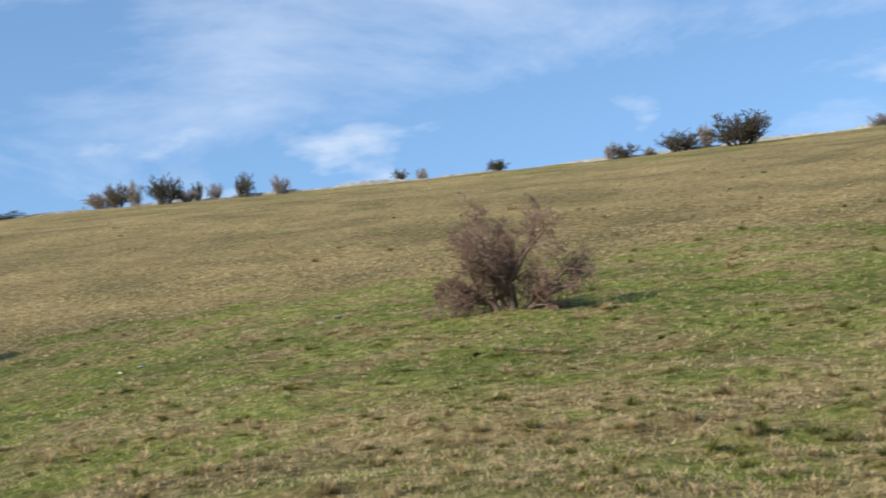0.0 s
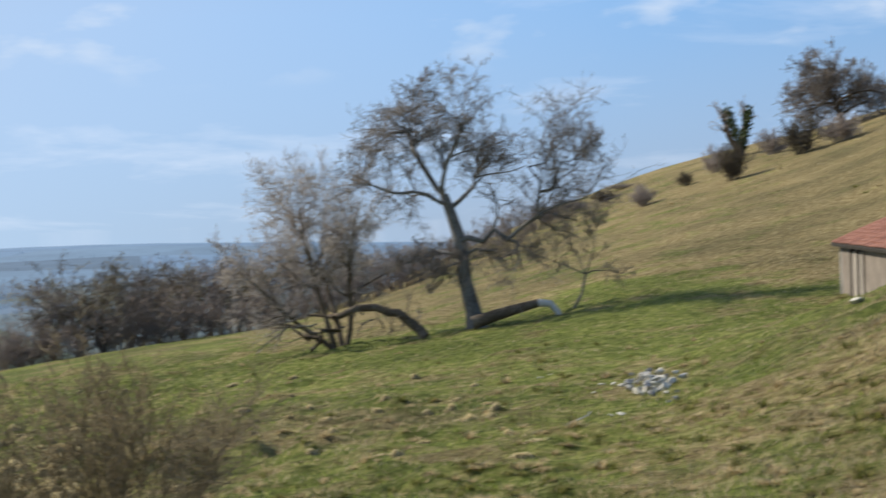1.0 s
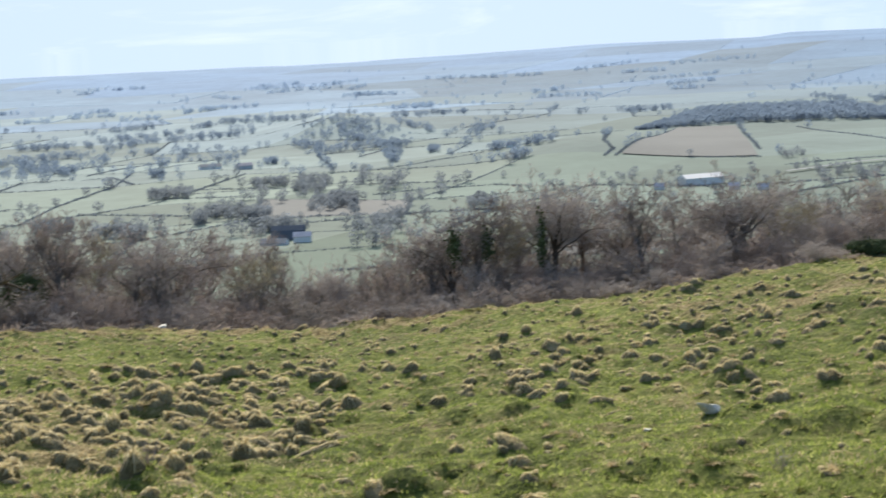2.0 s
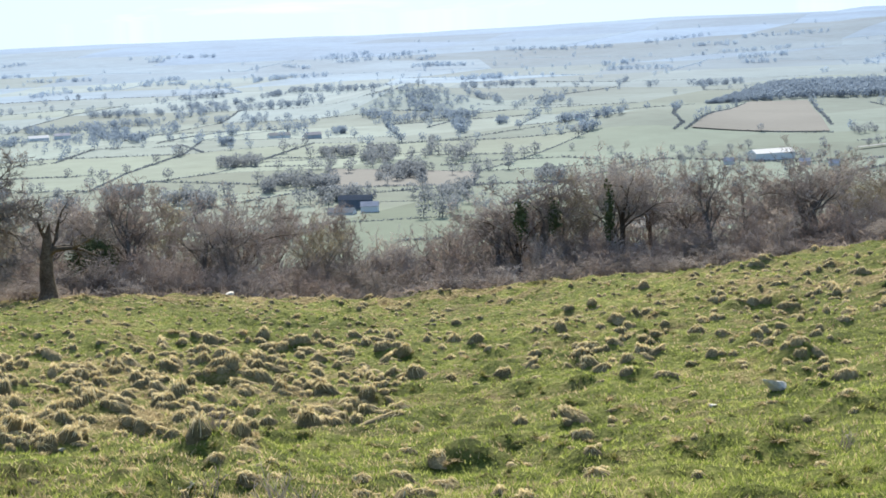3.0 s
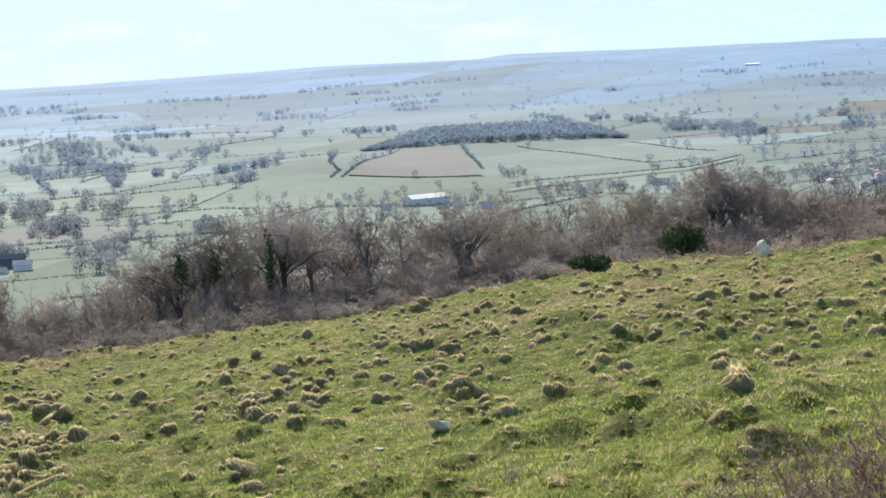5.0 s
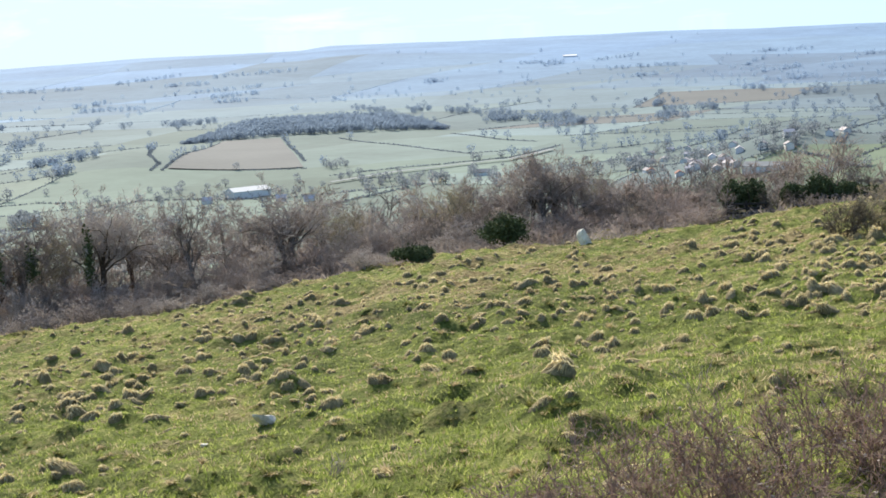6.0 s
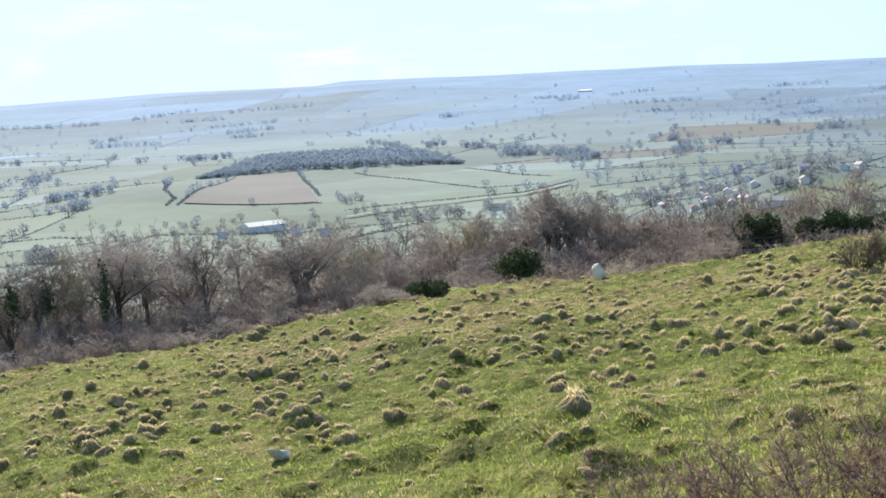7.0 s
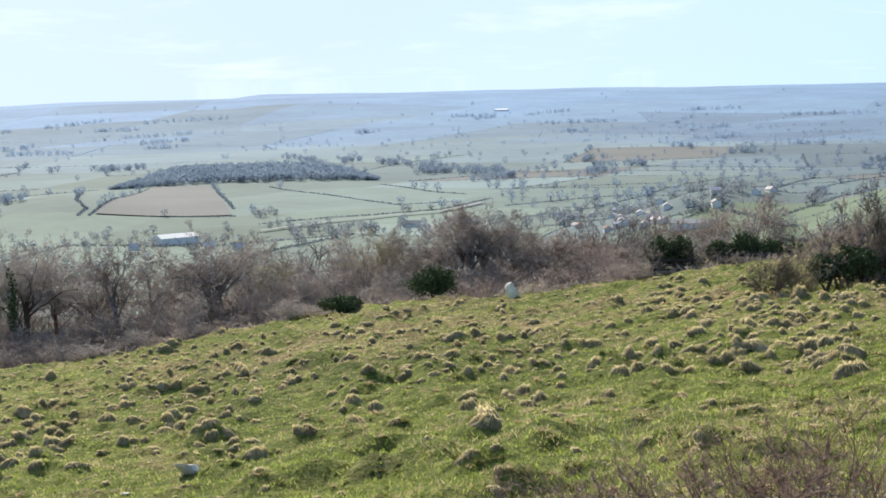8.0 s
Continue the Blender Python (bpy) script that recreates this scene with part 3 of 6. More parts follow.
class Wood:
    """A bare tree in the making: limbs and twigs, as quads. kids: side branches a level; twig: the thinnest radius."""

    def __init__(self, seed, twig=0.014, wobble=0.16, lift=0.03, angle=(0.5, 1.0), kids=(7, 6, 6), shrink=0.52):
        self.rng, self.limbs, self.twigs = np.random.default_rng(seed), Pile(), Pile()
        self.twig, self.wobble, self.lift, self.angle, self.kids, self.shrink = twig, wobble, lift, angle, kids, shrink

    def limb(self, points, r0, r1, level=0, bare=0.25):
        """A limb along points, which then bears side branches, level by level, down to the twigs."""
        rng = self.rng
        p = np.asarray(points, float)[None]
        r = np.linspace(r0, max(r1, self.twig), p.shape[1])[None]
        self.limbs.add(*tubes(p, r, 9 if r0 > 0.12 else 6 if r0 > 0.04 else 4))
        for depth in range(level, len(self.kids)):
            n, k, _ = p.shape
            count = self.kids[depth]
            length = np.linalg.norm(np.diff(p, axis=1), axis=2).sum(1)
            s = rng.uniform(bare, 0.98, (n, count))
            s[:, 0] = 0.999
            x = s * (k - 1)
            i = np.minimum(x.astype(int), k - 2)
            row = np.arange(n)[:, None]
            a, b = p[row, i], p[row, i + 1]
            at = a + (b - a) * (x - i)[..., None]
            way = (b - a) / (np.linalg.norm(b - a, axis=2, keepdims=True) + 1e-9)
            out = np.cross(way, rng.normal(0, 1, way.shape))
            out /= np.linalg.norm(out, axis=2, keepdims=True) + 1e-9
            ang = np.where(s > 0.99, 0.3, rng.uniform(*self.angle, s.shape))[..., None]
            d = (way * np.cos(ang) + out * np.sin(ang)).reshape(-1, 3)
            long = (length[:, None] * (self.shrink if depth == level else 0.64) * rng.uniform(0.5, 1.15, s.shape) * (1.15 - 0.5 * s)).ravel()
            thick = r[row, i].ravel() * 0.52
            last = depth == len(self.kids) - 1
            steps = 2 if last else 4 if depth == 0 else 3
            path = [at.reshape(-1, 3)]
            for _ in range(steps):
                d = d + rng.normal(0, self.wobble * (1.0 if depth == 0 else 1.3), d.shape) + [0, 0, self.lift]
                d /= np.linalg.norm(d, axis=1, keepdims=True)
                path.append(path[-1] + d * (long / steps)[:, None])
            p = np.stack(path, 1)
            thick = np.maximum(thick, self.twig * (1.0 if last else 1.3))
            r = thick[:, None] * np.linspace(1, 0.35, steps + 1)[None]
            r = np.maximum(r, self.twig * 0.5)
            if last:
                self.twigs.add(*tubes(p, r, 2))
            else:
                big = thick > 0.045
                for which, pile, sides in ((big, self.limbs, 5), (~big, self.twigs, 3)):
                    if which.any():
                        pile.add(*tubes(p[which], r[which], sides))
            bare = 0.12


def planted(name, wood, bark, twig, label, category, group="", foliage=None):
    """The tree as a thing: an empty at its foot, with trunk and crown under it."""
    tree = tagged(new(name), label, category, group)
    if wood.limbs.n:
        wood.limbs.link("trunk", bark, tree, True)
    if wood.twigs.n:
        wood.twigs.link("crown", twig, tree)
    if foliage is not None:
        foliage.link("ivy", IVY, tree)
    return tree


def leaves(rng, n, centre, size, leaf, shell=0.55):
    """Many small leaf blades in a lumpy ellipsoid, denser towards its skin."""
    d = rng.normal(0, 1, (n, 3))
    d /= np.linalg.norm(d, axis=1, keepdims=True)
    lump = 1 + 0.22 * np.sin(d[:, 0] * 5 + d[:, 2] * 4) + 0.15 * np.sin(d[:, 1] * 9 + d[:, 2] * 7)
    p = np.asarray(centre) + d * (rng.uniform(shell, 1, n) * lump)[:, None] * np.asarray(size)
    a, b = rng.normal(0, 1, (n, 3)), rng.normal(0, 1, (n, 3))
    a /= np.linalg.norm(a, axis=1, keepdims=True)
    b = np.cross(a, b)
    b /= np.linalg.norm(b, axis=1, keepdims=True)
    w = leaf * rng.uniform(0.6, 1.3, n)[:, None]
    v = np.stack([p - a * w, p - b * w * 0.6, p + a * w, p + b * w * 0.6], 1).reshape(-1, 3)
    return v, np.arange(4 * n).reshape(-1, 4)


def upright_tree(seed, tall, spread, trunk, twig=0.016, kids=(9, 6, 6), fork=0.4, lean=0.0, up=0.75, shrink=0.5):
    """A tree of the hedge or wood: trunk forking into limbs that carry a rounded crown."""
    w = Wood(seed, twig, 0.24, 0.02, (0.5, 1.25), kids, shrink)
    rng = w.rng
    stem = polyline(rng, (0, 0, -0.3), (lean, 0.1 * lean, 1), tall * fork, 5, 0.07, 0.02)
    w.limbs.add(*tube(stem, np.linspace(trunk * 1.35, trunk * 0.8, len(stem)), 8))
    count = rng.integers(7, 10)
    for i in range(count):
        turn = 2 * math.pi * i / count + rng.uniform(-0.4, 0.4)
        out = (0.15 + 1.15 * (i * 0.618 % 1)) * spread / tall
        d = np.array([math.cos(turn) * out, math.sin(turn) * out, up])
        start = stem[rng.integers(3, len(stem))]
        w.limb(polyline(rng, start, d / np.linalg.norm(d), (tall - start[2]) * rng.uniform(0.55, 0.8), 7, 0.27, 0.02), trunk * 0.45, twig, 0, 0.2)
    return w


def shrub(seed, tall, spread, stems, twig=0.013, kids=(6, 5), wobble=0.2):
    """A thicket shrub: many stems from one foot, all twigs."""
    w = Wood(seed, twig, wobble, 0.03, (0.35, 0.9), kids, 0.5)
    rng = w.rng
    for _ in range(stems):
        turn, out = rng.uniform(0, 2 * math.pi), math.sqrt(rng.uniform(0, 1))
        foot = np.array([math.cos(turn) * out * spread * 0.22, math.sin(turn) * out * spread * 0.22, -0.15])
        d = np.array([math.cos(turn) * out * spread / tall * 0.55, math.sin(turn) * out * spread / tall * 0.55, 1.0])
        w.limb(polyline(rng, foot, d / np.linalg.norm(d), tall * rng.uniform(0.6, 1.0) * (1.1 - 0.25 * out), 5, wobble * 0.6, 0.0), twig * 2.4, twig * 0.6, 0, 0.12)
    w.twigs.v, w.twigs.f, w.twigs.n = w.limbs.v + w.twigs.v, w.limbs.f + [f + w.limbs.n for f in w.twigs.f], w.limbs.n + w.twigs.n
    w.limbs = Pile()
    return w


def place_copies(proto, spots):
    """The first spot takes the thing itself, each further one a copy; a spot is place, scale in plan, scale in height, turn."""
    made = []
    for i, (p, wide, tall, turn) in enumerate(spots):
        m = Matrix.Translation(p) @ Matrix.Rotation(turn, 4, "Z") @ Matrix.Diagonal((wide, wide, tall, 1))
        if i == 0:
            first = m
            made.append(proto)
        else:
            made.append(copy_thing(proto, m))
    if spots:
        proto.matrix_basis = first
    return made


# ---------------------------------------------------------------- the wood below the pasture
def rising(az, r, top):
    """Foot and height of a thing at that azimuth and distance whose top stands at that elevation."""
    p = ground_at(az, r)
    return p, EYE + r * math.tan(radians(top)) - p.z


def wood_belt():
    rng = np.random.default_rng(11)
    kinds = []
    for seed, twig_mat in ((21, TWIG_GREY), (22, TWIG_DUSK), (23, TWIG_BROWN), (24, TWIG_DUSK), (25, TWIG_OLIVE), (26, TWIG_GREY)):
        w = upright_tree(seed, 10.0, 4.6 + 1.1 * (seed % 3), 0.19, 0.0115, (8, 6, 5, 4), 0.38 + 0.06 * (seed % 3), 0.0, 0.95)
        crest = max(float(v[:, 2].max()) for v in w.limbs.v + w.twigs.v)
        kinds.append((crest, planted("bare_tree", w, BARK if seed % 3 == 0 else BARK_PALE, twig_mat, "leafless broadleaf tree standing in the wood below the pasture", "tree", "trees of the wood")))
    # azimuth, distance, elevation of the top, breadth against height
    stand = [(-40.5, 98, -4.6, 1.1), (-37.6, 96, -4.7, 1.1), (-33.6, 112, -5.2, 0.9), (-29.7, 101, -5.2, 0.9), (-28.2, 106, -5.6, 0.9), (-26.0, 97, -5.8, 1.2), (-23.4, 108, -6.4, 0.8),
             (-21.9, 104, -6.7, 0.7), (-18.8, 100, -7.6, 0.9), (-15.6, 97, -6.1, 1.1), (-14.2, 99, -5.8, 1.1), (-12.5, 99, -4.8, 0.9), (-11.0, 103, -5.0, 0.9),
             (-8.9, 98, -5.3, 0.9), (-7.6, 101, -5.4, 0.8), (-5.6, 99, -4.8, 1.1), (-4.2, 104, -5.3, 0.9), (-2.6, 108, -5.9, 0.9), (-1.0, 106, -5.7, 0.8), (0.8, 104, -5.2, 0.9),
             (2.3, 108, -5.3, 0.9), (4.1, 99, -4.3, 1.0), (5.2, 102, -4.9, 0.9), (-31.3, 118, -5.4, 1.0), (-35.8, 115, -5.0, 1.0), (-24.6, 118, -6.3, 1.0), (-10.0, 116, -5.8, 1.0),
             (-6.6, 118, -5.7, 1.0), (3.0, 114, -5.2, 0.9), (6.4, 106, -5.4, 0.9), (-16.9, 106, -7.2, 0.9), (-43.0, 100, -4.6, 1.1),
             (-38.9, 99, -5.0, 1.2), (-36.6, 103, -5.2, 1.1), (-34.5, 100, -6.0, 1.1), (-32.4, 98, -6.0, 1.1), (-30.8, 99, -5.6, 1.1), (-29.4, 97, -5.3, 1.0), (-27.0, 98, -6.1, 1.2), (-25.6, 101, -5.9, 1.1),
             (-22.6, 99, -7.0, 1.0), (-20.6, 98, -7.7, 1.1), (-16.3, 98, -6.4, 1.2), (-15.0, 97, -5.7, 1.3), (-13.3, 102, -5.6, 1.1), (-9.6, 100, -5.8, 1.0), (-3.4, 100, -5.9, 1.1), (1.6, 100, -5.7, 1.1), (3.4, 97, -4.6, 1.2), (3.9, 98, -4.4, 1.35), (4.7, 99, -4.7, 1.25), (2.8, 99, -5.0, 1.2), (0.5, 99, -5.2, 1.1), (-5.3, 98, -4.8, 1.3), (-12.2, 98, -4.75, 1.1)]
    spots = [[] for _ in kinds]
    for i, (az, r, top, broad) in enumerate(stand):
        p, tall = rising(az, 94.5 + (r - 96) * 0.7, top + 0.12)
        grow = tall / kinds[i % len(kinds)][0]
        spots[i % len(kinds)].append((p, min(grow, 1.1) * broad, grow, rng.uniform(0, 6.28)))
    for (_, kind), where in zip(kinds, spots):
        place_copies(kind, where)
    # two old trees at the very edge, on the turf
    w = Wood(41, 0.012, 0.24, 0.0, (0.5, 1.2), (11, 7, 6, 4), 0.5)
    trunk = np.array([(0.35, 0, -0.3), (0.25, 0, 1.2), (0.05, 0, 2.4), (-0.35, 0.1, 3.4)])
    w.limbs.add(*tube(trunk, [0.48, 0.33, 0.3, 0.27], 9))
    for d, n in (((-0.9, 0.2, 0.6), 4.2), ((-0.5, -0.4, 1.0), 4.6), ((0.25, 0.3, 1.0), 4.4), ((0.8, -0.2, 0.7), 3.6), ((-0.2, 0.5, 1.1), 4.6), ((-1.0, -0.3, 0.1), 3.2), ((-1.0, 0.2, 0.25), 4.4), ((0.95, 0.3, 0.35), 4.0), ((0.5, -0.5, 0.9), 4.3), ((0.9, 0.1, 0.0), 3.0)):
        w.limb(polyline(w.rng, trunk[-1], np.array(d) / np.linalg.norm(d), n, 6, 0.2, 0.0), 0.17, 0.02, 0, 0.12)
    old = planted("old_tree", w, BARK, OAK_TWIG, "dark leaning old tree with a dense leafless crown", "tree")
    place_copies(old, [(ground_at(-34.7, 84), 0.92, 0.92, 0.0)])
    w = Wood(42, 0.011, 0.3, -0.01, (0.5, 1.2), (6, 5, 4, 3), 0.42)
    trunk = np.array([(0, 0, -0.3), (0.1, 0, 0.5), (0.05, 0, 1.3), (0.12, 0, 2.2)])
    w.limbs.add(*tube(trunk, [0.62, 0.4, 0.33, 0.3], 9))
    w.limbs.add(*tube([(0.1, 0, 2.1), (0.2, 0, 2.9), (0.34, 0.05, 3.7)], [0.3, 0.22, 0.03], 7))
    for d, n in (((1.0, 0.2, 0.45), 3.4), ((0.8, -0.3, 0.9), 3.0), ((-0.5, 0.2, 0.8), 2.6), ((0.3, 0.4, 1.0), 2.7)):
        w.limb(polyline(w.rng, trunk[-1], np.array(d) / np.linalg.norm(d), n, 6, 0.25, -0.02), 0.15, 0.02, 0, 0.25)
    pollard = planted("pollard_tree", w, BARK, OAK_TWIG, "short thick old pollard with a broken top at the wood's edge", "tree")
    place_copies(pollard, [(ground_at(-32.5, 84), 1.1, 1.1, 0.2)])
    # ivy-clad stems
    for az, r, low, top, wide in ((-12.45, 93.0, -8.6, -6.0, 0.36), (-15.6, 92.5, -8.2, -6.7, 0.5), (-14.4, 93.0, -8.0, -6.7, 0.45)):
        p, t = rising(az, r, top)
        foot = EYE + r * math.tan(radians(low))
        rng2 = np.random.default_rng(int(r * 10 + az))
        half = (p.z + t - foot) / 2
        v, f = leaves(rng2, 700, (0, 0, 0), (wide, wide, half), 0.10, 0.1)
        ob = link_mesh("ivy_growth", v, f, IVY)
        ob.location = (p.x, p.y, foot + half)
        tagged(ob, "dark evergreen ivy clothing the stem of a bare tree", "ivy", kind="stuff")


def thicket():
    rng = np.random.default_rng(12)
    kinds = []
    for seed, mat, tall, spread in ((31, OAK_TWIG, 4.6, 2.6), (32, TWIG_RED, 4.0, 2.8), (33, TWIG_GREY, 4.8, 2.2), (34, TWIG_DUSK, 3.0, 3.8), (35, TWIG_BROWN, 4.2, 2.4), (36, TWIG_GREY, 4.4, 2.2)):
        w = shrub(seed, tall, spread, 13, 0.0125, (7, 5, 4), 0.15)
        kinds.append((planted("thicket_shrub", w, BARK, mat, "leafless brown shrub in the thicket along the wood's edge", "shrub", "shrubs of the thicket"), tall))
    spots = [[] for _ in kinds]
    for az in np.arange(-44, 14.5, 0.8):
        for r0, add in ((87.5, 0.75), (91, 1.25), (96, 1.5), (104, 1.9)):
            r = r0 + rng.uniform(-2, 3)
            if r0 < 90 and min(abs(az + 1.0), abs(az - 2.3), abs(az - 5.2)) < 0.9:
                continue
            a = az + rng.uniform(-0.4, 0.4)
            edge = math.degrees(math.atan2(float(height(85 * math.sin(radians(a)), 85 * math.cos(radians(a)))[0]) - EYE, 85))
            if r0 < 100 and a > 9.7:
                continue
            low = 0.95 if a > 3.5 else 1.0
            p, tall = rising(a, r, edge + add * low * rng.uniform(0.68, 1.3))
            i = rng.integers(len(kinds)) if a < 4 else rng.choice([1, 3, 0, 1])
            spots[i].append((p, max(0.75, tall / kinds[i][1] * 1.5), tall / kinds[i][1], rng.uniform(0, 6.28)))
    for (kind, _), where in zip(kinds, spots):
        place_copies(kind, where)


def undergrowth():
    """Dead bramble and bracken that fills the foot of the thicket."""
    rng = np.random.default_rng(15)
    az, r = rng.uniform(-44, 15, 11000), 85.8 + rng.gamma(1.6, 2.0, 11000)
    x, y = r * np.sin(np.radians(az)), r * np.cos(np.radians(az))
    tall = 0.15 + 0.6 * np.clip((r - 86) / 6, 0, 1)
    p = np.column_stack([x, y, height(x, y) + rng.uniform(0, 1, len(x)) * tall])
    a = rng.normal(0, 1, (len(p), 3)) + [0, 0, 0.8]
    a /= np.linalg.norm(a, axis=1, keepdims=True)
    b = np.cross(a, rng.normal(0, 1, a.shape))
    b /= np.linalg.norm(b, axis=1, keepdims=True)
    long, wide = rng.uniform(0.15, 0.45, len(p))[:, None], rng.uniform(0.015, 0.05, len(p))[:, None]
    v = np.stack([p - a * long - b * wide, p - a * long + b * wide, p + a * long + b * wide * 0.3, p + a * long - b * wide * 0.3], 1).reshape(-1, 3)
    tagged(link_mesh("undergrowth", v, np.arange(len(v)).reshape(-1, 4), TWIG_DUSK), "dead brown bramble and bracken along the wood's foot", "undergrowth", kind="stuff")


wood_belt()
thicket()
undergrowth()


def evergreen(name, az, r, low, top, wide, label, seed):
    """A dense dark evergreen bush: leaves in lobes round a few stems, foot on the turf."""
    rng = np.random.default_rng(seed)
    p, tall = rising(az, r, top)
    half = wide / 2 * r * math.pi / 180
    tree = tagged(new(name), label, "bush")
    tree.location = p
    w = Wood(seed, 0.03, 0.2, 0.0, (0.5, 1.0), (4,), 0.5)
    for _ in range(5):
        d = np.array([rng.uniform(-0.7, 0.7), rng.uniform(-0.5, 0.5), 1.0])
        w.limb(polyline(rng, (0, 0, -0.2), d / np.linalg.norm(d), tall * 0.85, 4, 0.12, 0), 0.06, 0.03, 0)
    (w.limbs if w.limbs.n else w.twigs).link("stem", BARK, tree, True)
    pile = Pile()
    base = max(0.0, EYE + r * math.tan(radians(low)) - p.z)
    mid, up = (base + tall) / 2, (tall - base) / 2
    for k in range(9):
        c = (rng.uniform(-0.45, 0.45) * half, rng.uniform(-0.4, 0.4) * half, mid + rng.uniform(-0.25, 0.3) * up)
        pile.add(*leaves(rng, 900, c, (half * rng.uniform(0.5, 0.7), half * 0.6, up * rng.uniform(0.5, 0.75)), 0.065, 0.4))
    pile.link("foliage", IVY, tree)
    return tree


evergreen("evergreen_bush", -1.0, 85.2, -8.4, -7.5, 1.7, "low dark evergreen bush at the brink of the pasture", 51)
evergreen("evergreen_bush", 2.3, 86.0, -8.3, -6.45, 2.0, "rounded dark ivy bush among leafless scrub", 52)
evergreen("evergreen_bush", 10.4, 88.5, -6.95, -5.5, 1.2, "dark ivy-covered bush rising from the hedge", 53)
evergreen("evergreen_bush", 11.1, 89, -6.9, -5.5, 1.1, "dark ivy-covered bush rising from the hedge", 53)
for az, top, wide, seed in ((12.6, -5.8, 1.1, 54), (13.5, -5.5, 1.2, 55), (14.3, -5.75, 1.1, 540), (15.1, -5.95, 1.0, 541)):
    evergreen("ivy_hedge_bush", az, 89.0, -6.95, top, wide, "dark ivy-covered length of the field hedge", seed)
for az, r, low, top, wide, seed in ((-38.6, 90, -9.2, -7.6, 2.4, 542), (-36.3, 91, -9.2, -7.9, 2.0, 543), (-30.8, 93, -8.9, -7.2, 1.8, 544)):
    evergreen("evergreen_bush", az, r, low, top, wide, "dark evergreen undergrowth in the shade of the wood's edge", seed)
evergreen("evergreen_bush", 21.4, 138, -5.3, -4.3, 1.2, "rounded dark ivy bush in the field-edge hedge", 56)


def rail_fence():
    """A short dark timber fence that closes a gap in the hedge."""
    ob = tagged(new("timber_fence"), "short dark weathered post-and-rail fence in a gap of the hedge", "fence")
    at = ground_at(10.9, 87.2)
    for k in range(3):
        part("post", box_bm(0.1, 0.1, 1.3, (-1.0 + k, 0, 0.3), 0.012), DARK_WOOD, ob)
    for z in (0.3, 0.55, 0.8):
        part("rail", box_bm(2.2, 0.05, 0.11, (0, -0.078, z), 0.01), DARK_WOOD, ob)
    ob.matrix_basis = Matrix.Translation(at) @ Matrix.Rotation(radians(-8.0), 4, "Z")


rail_fence()


def spread_bushes(name, label, group, mats, rows, seed, dense=10, kids=(6, 5, 4), twig=0.010, extra=0.0):
    """Bushes by azimuth, distance, elevation of the top and breadth in degrees."""
    for i, (az, r, top, wide) in enumerate(rows):
        top = top + extra
        p, tall = rising(az, r, top)
        if i < 4:
            proto_tall, proto_wide = 3.0, 3.0
            w = shrub(seed + i, proto_tall, proto_wide, dense, twig, kids)
            ob = planted(name, w, BARK, mats[i % len(mats)], label, "bush", group)
            protos = [ob] if i == 0 else protos + [ob]
            ob.matrix_basis = pose(0, 0, 0)
        else:
            ob = copy_thing(protos[i % 4], pose(0, 0, 0))
            ob.scale = (1, 1, 1)
        broad = wide * r * math.pi / 180
        ob.location, ob.rotation_euler, ob.scale = p, (0, 0, i * 2.1), (broad / 3.0, broad / 3.0, tall / 3.0)


spread_bushes("scrub_bush", "dense leafless bush at the edge of the tussocky pasture", "bushes at the pasture corner", (TWIG_DUSK, TWIG_DARK, TWIG_DUSK, TWIG_OLIVE),
              [(17.0, 62, -4.7, 2.6), (18.6, 63, -4.1, 2.2), (19.7, 66, -3.9, 1.8), (15.4, 61, -6.0, 1.8), (18.0, 64, -4.9, 2.4), (14.2, 60, -6.4, 1.4), (20.6, 70, -4.9, 1.4)], 60, 22, (7, 6, 4), 0.012)
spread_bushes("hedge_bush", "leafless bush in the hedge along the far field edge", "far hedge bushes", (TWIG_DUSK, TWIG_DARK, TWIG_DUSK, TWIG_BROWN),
              [(22.9, 142, -4.2, 1.6), (24.2, 140, -4.6, 1.2), (25.3, 142, -4.2, 1.4), (26.2, 141, -3.7, 1.5), (27.2, 140, -3.6, 1.4), (20.4, 138, -4.7, 1.4), (19.0, 136, -5.0, 1.4), (28.2, 142, -3.2, 1.5),
               (7.2, 97, -5.7, 2.0), (8.4, 98, -5.6, 2.0), (9.5, 98, -5.6, 2.0), (11.8, 99, -5.7, 1.8), (15.8, 104, -5.5, 2.0), (17.4, 110, -5.2, 2.0), (12.4, 97, -5.9, 1.6), (6.0, 97, -5.5, 1.8),
               (20.6, 134, -5.0, 1.1), (21.9, 135, -4.6, 1.2), (22.6, 135, -4.75, 1.1), (23.4, 136, -4.6, 1.2), (24.8, 136, -4.5, 1.2), (25.8, 137, -4.1, 1.3), (26.7, 137, -4.0, 1.2), (27.6, 138, -3.5, 1.3), (9.9, 87.5, -6.0, 1.2), (11.8, 88, -5.9, 1.2), (12.9, 87.6, -6.15, 1.2), (14.6, 88, -6.2, 1.2), (15.7, 88.5, -5.9, 1.4)], 70, 12, (7, 5, 4), 0.016)
spread_bushes("field_bush", "small rounded leafless bush standing alone in rough grass", "", (TWIG_BROWN,), [(24.1, 92, -5.25, 1.5)], 80, 16, (7, 5, 4), 0.012)

# ivy in the dark lower half of the corner bushes
for az, r, low, top, wide, seed in ((17.3, 61.5, -7.3, -5.9, 1.6, 57), (19.0, 62.5, -6.9, -5.7, 1.4, 58), (16.1, 61, -7.4, -6.3, 1.2, 59)):
    evergreen("ivy_bush", az, r, low, top, wide, "dark ivy bush under leafless scrub", seed)


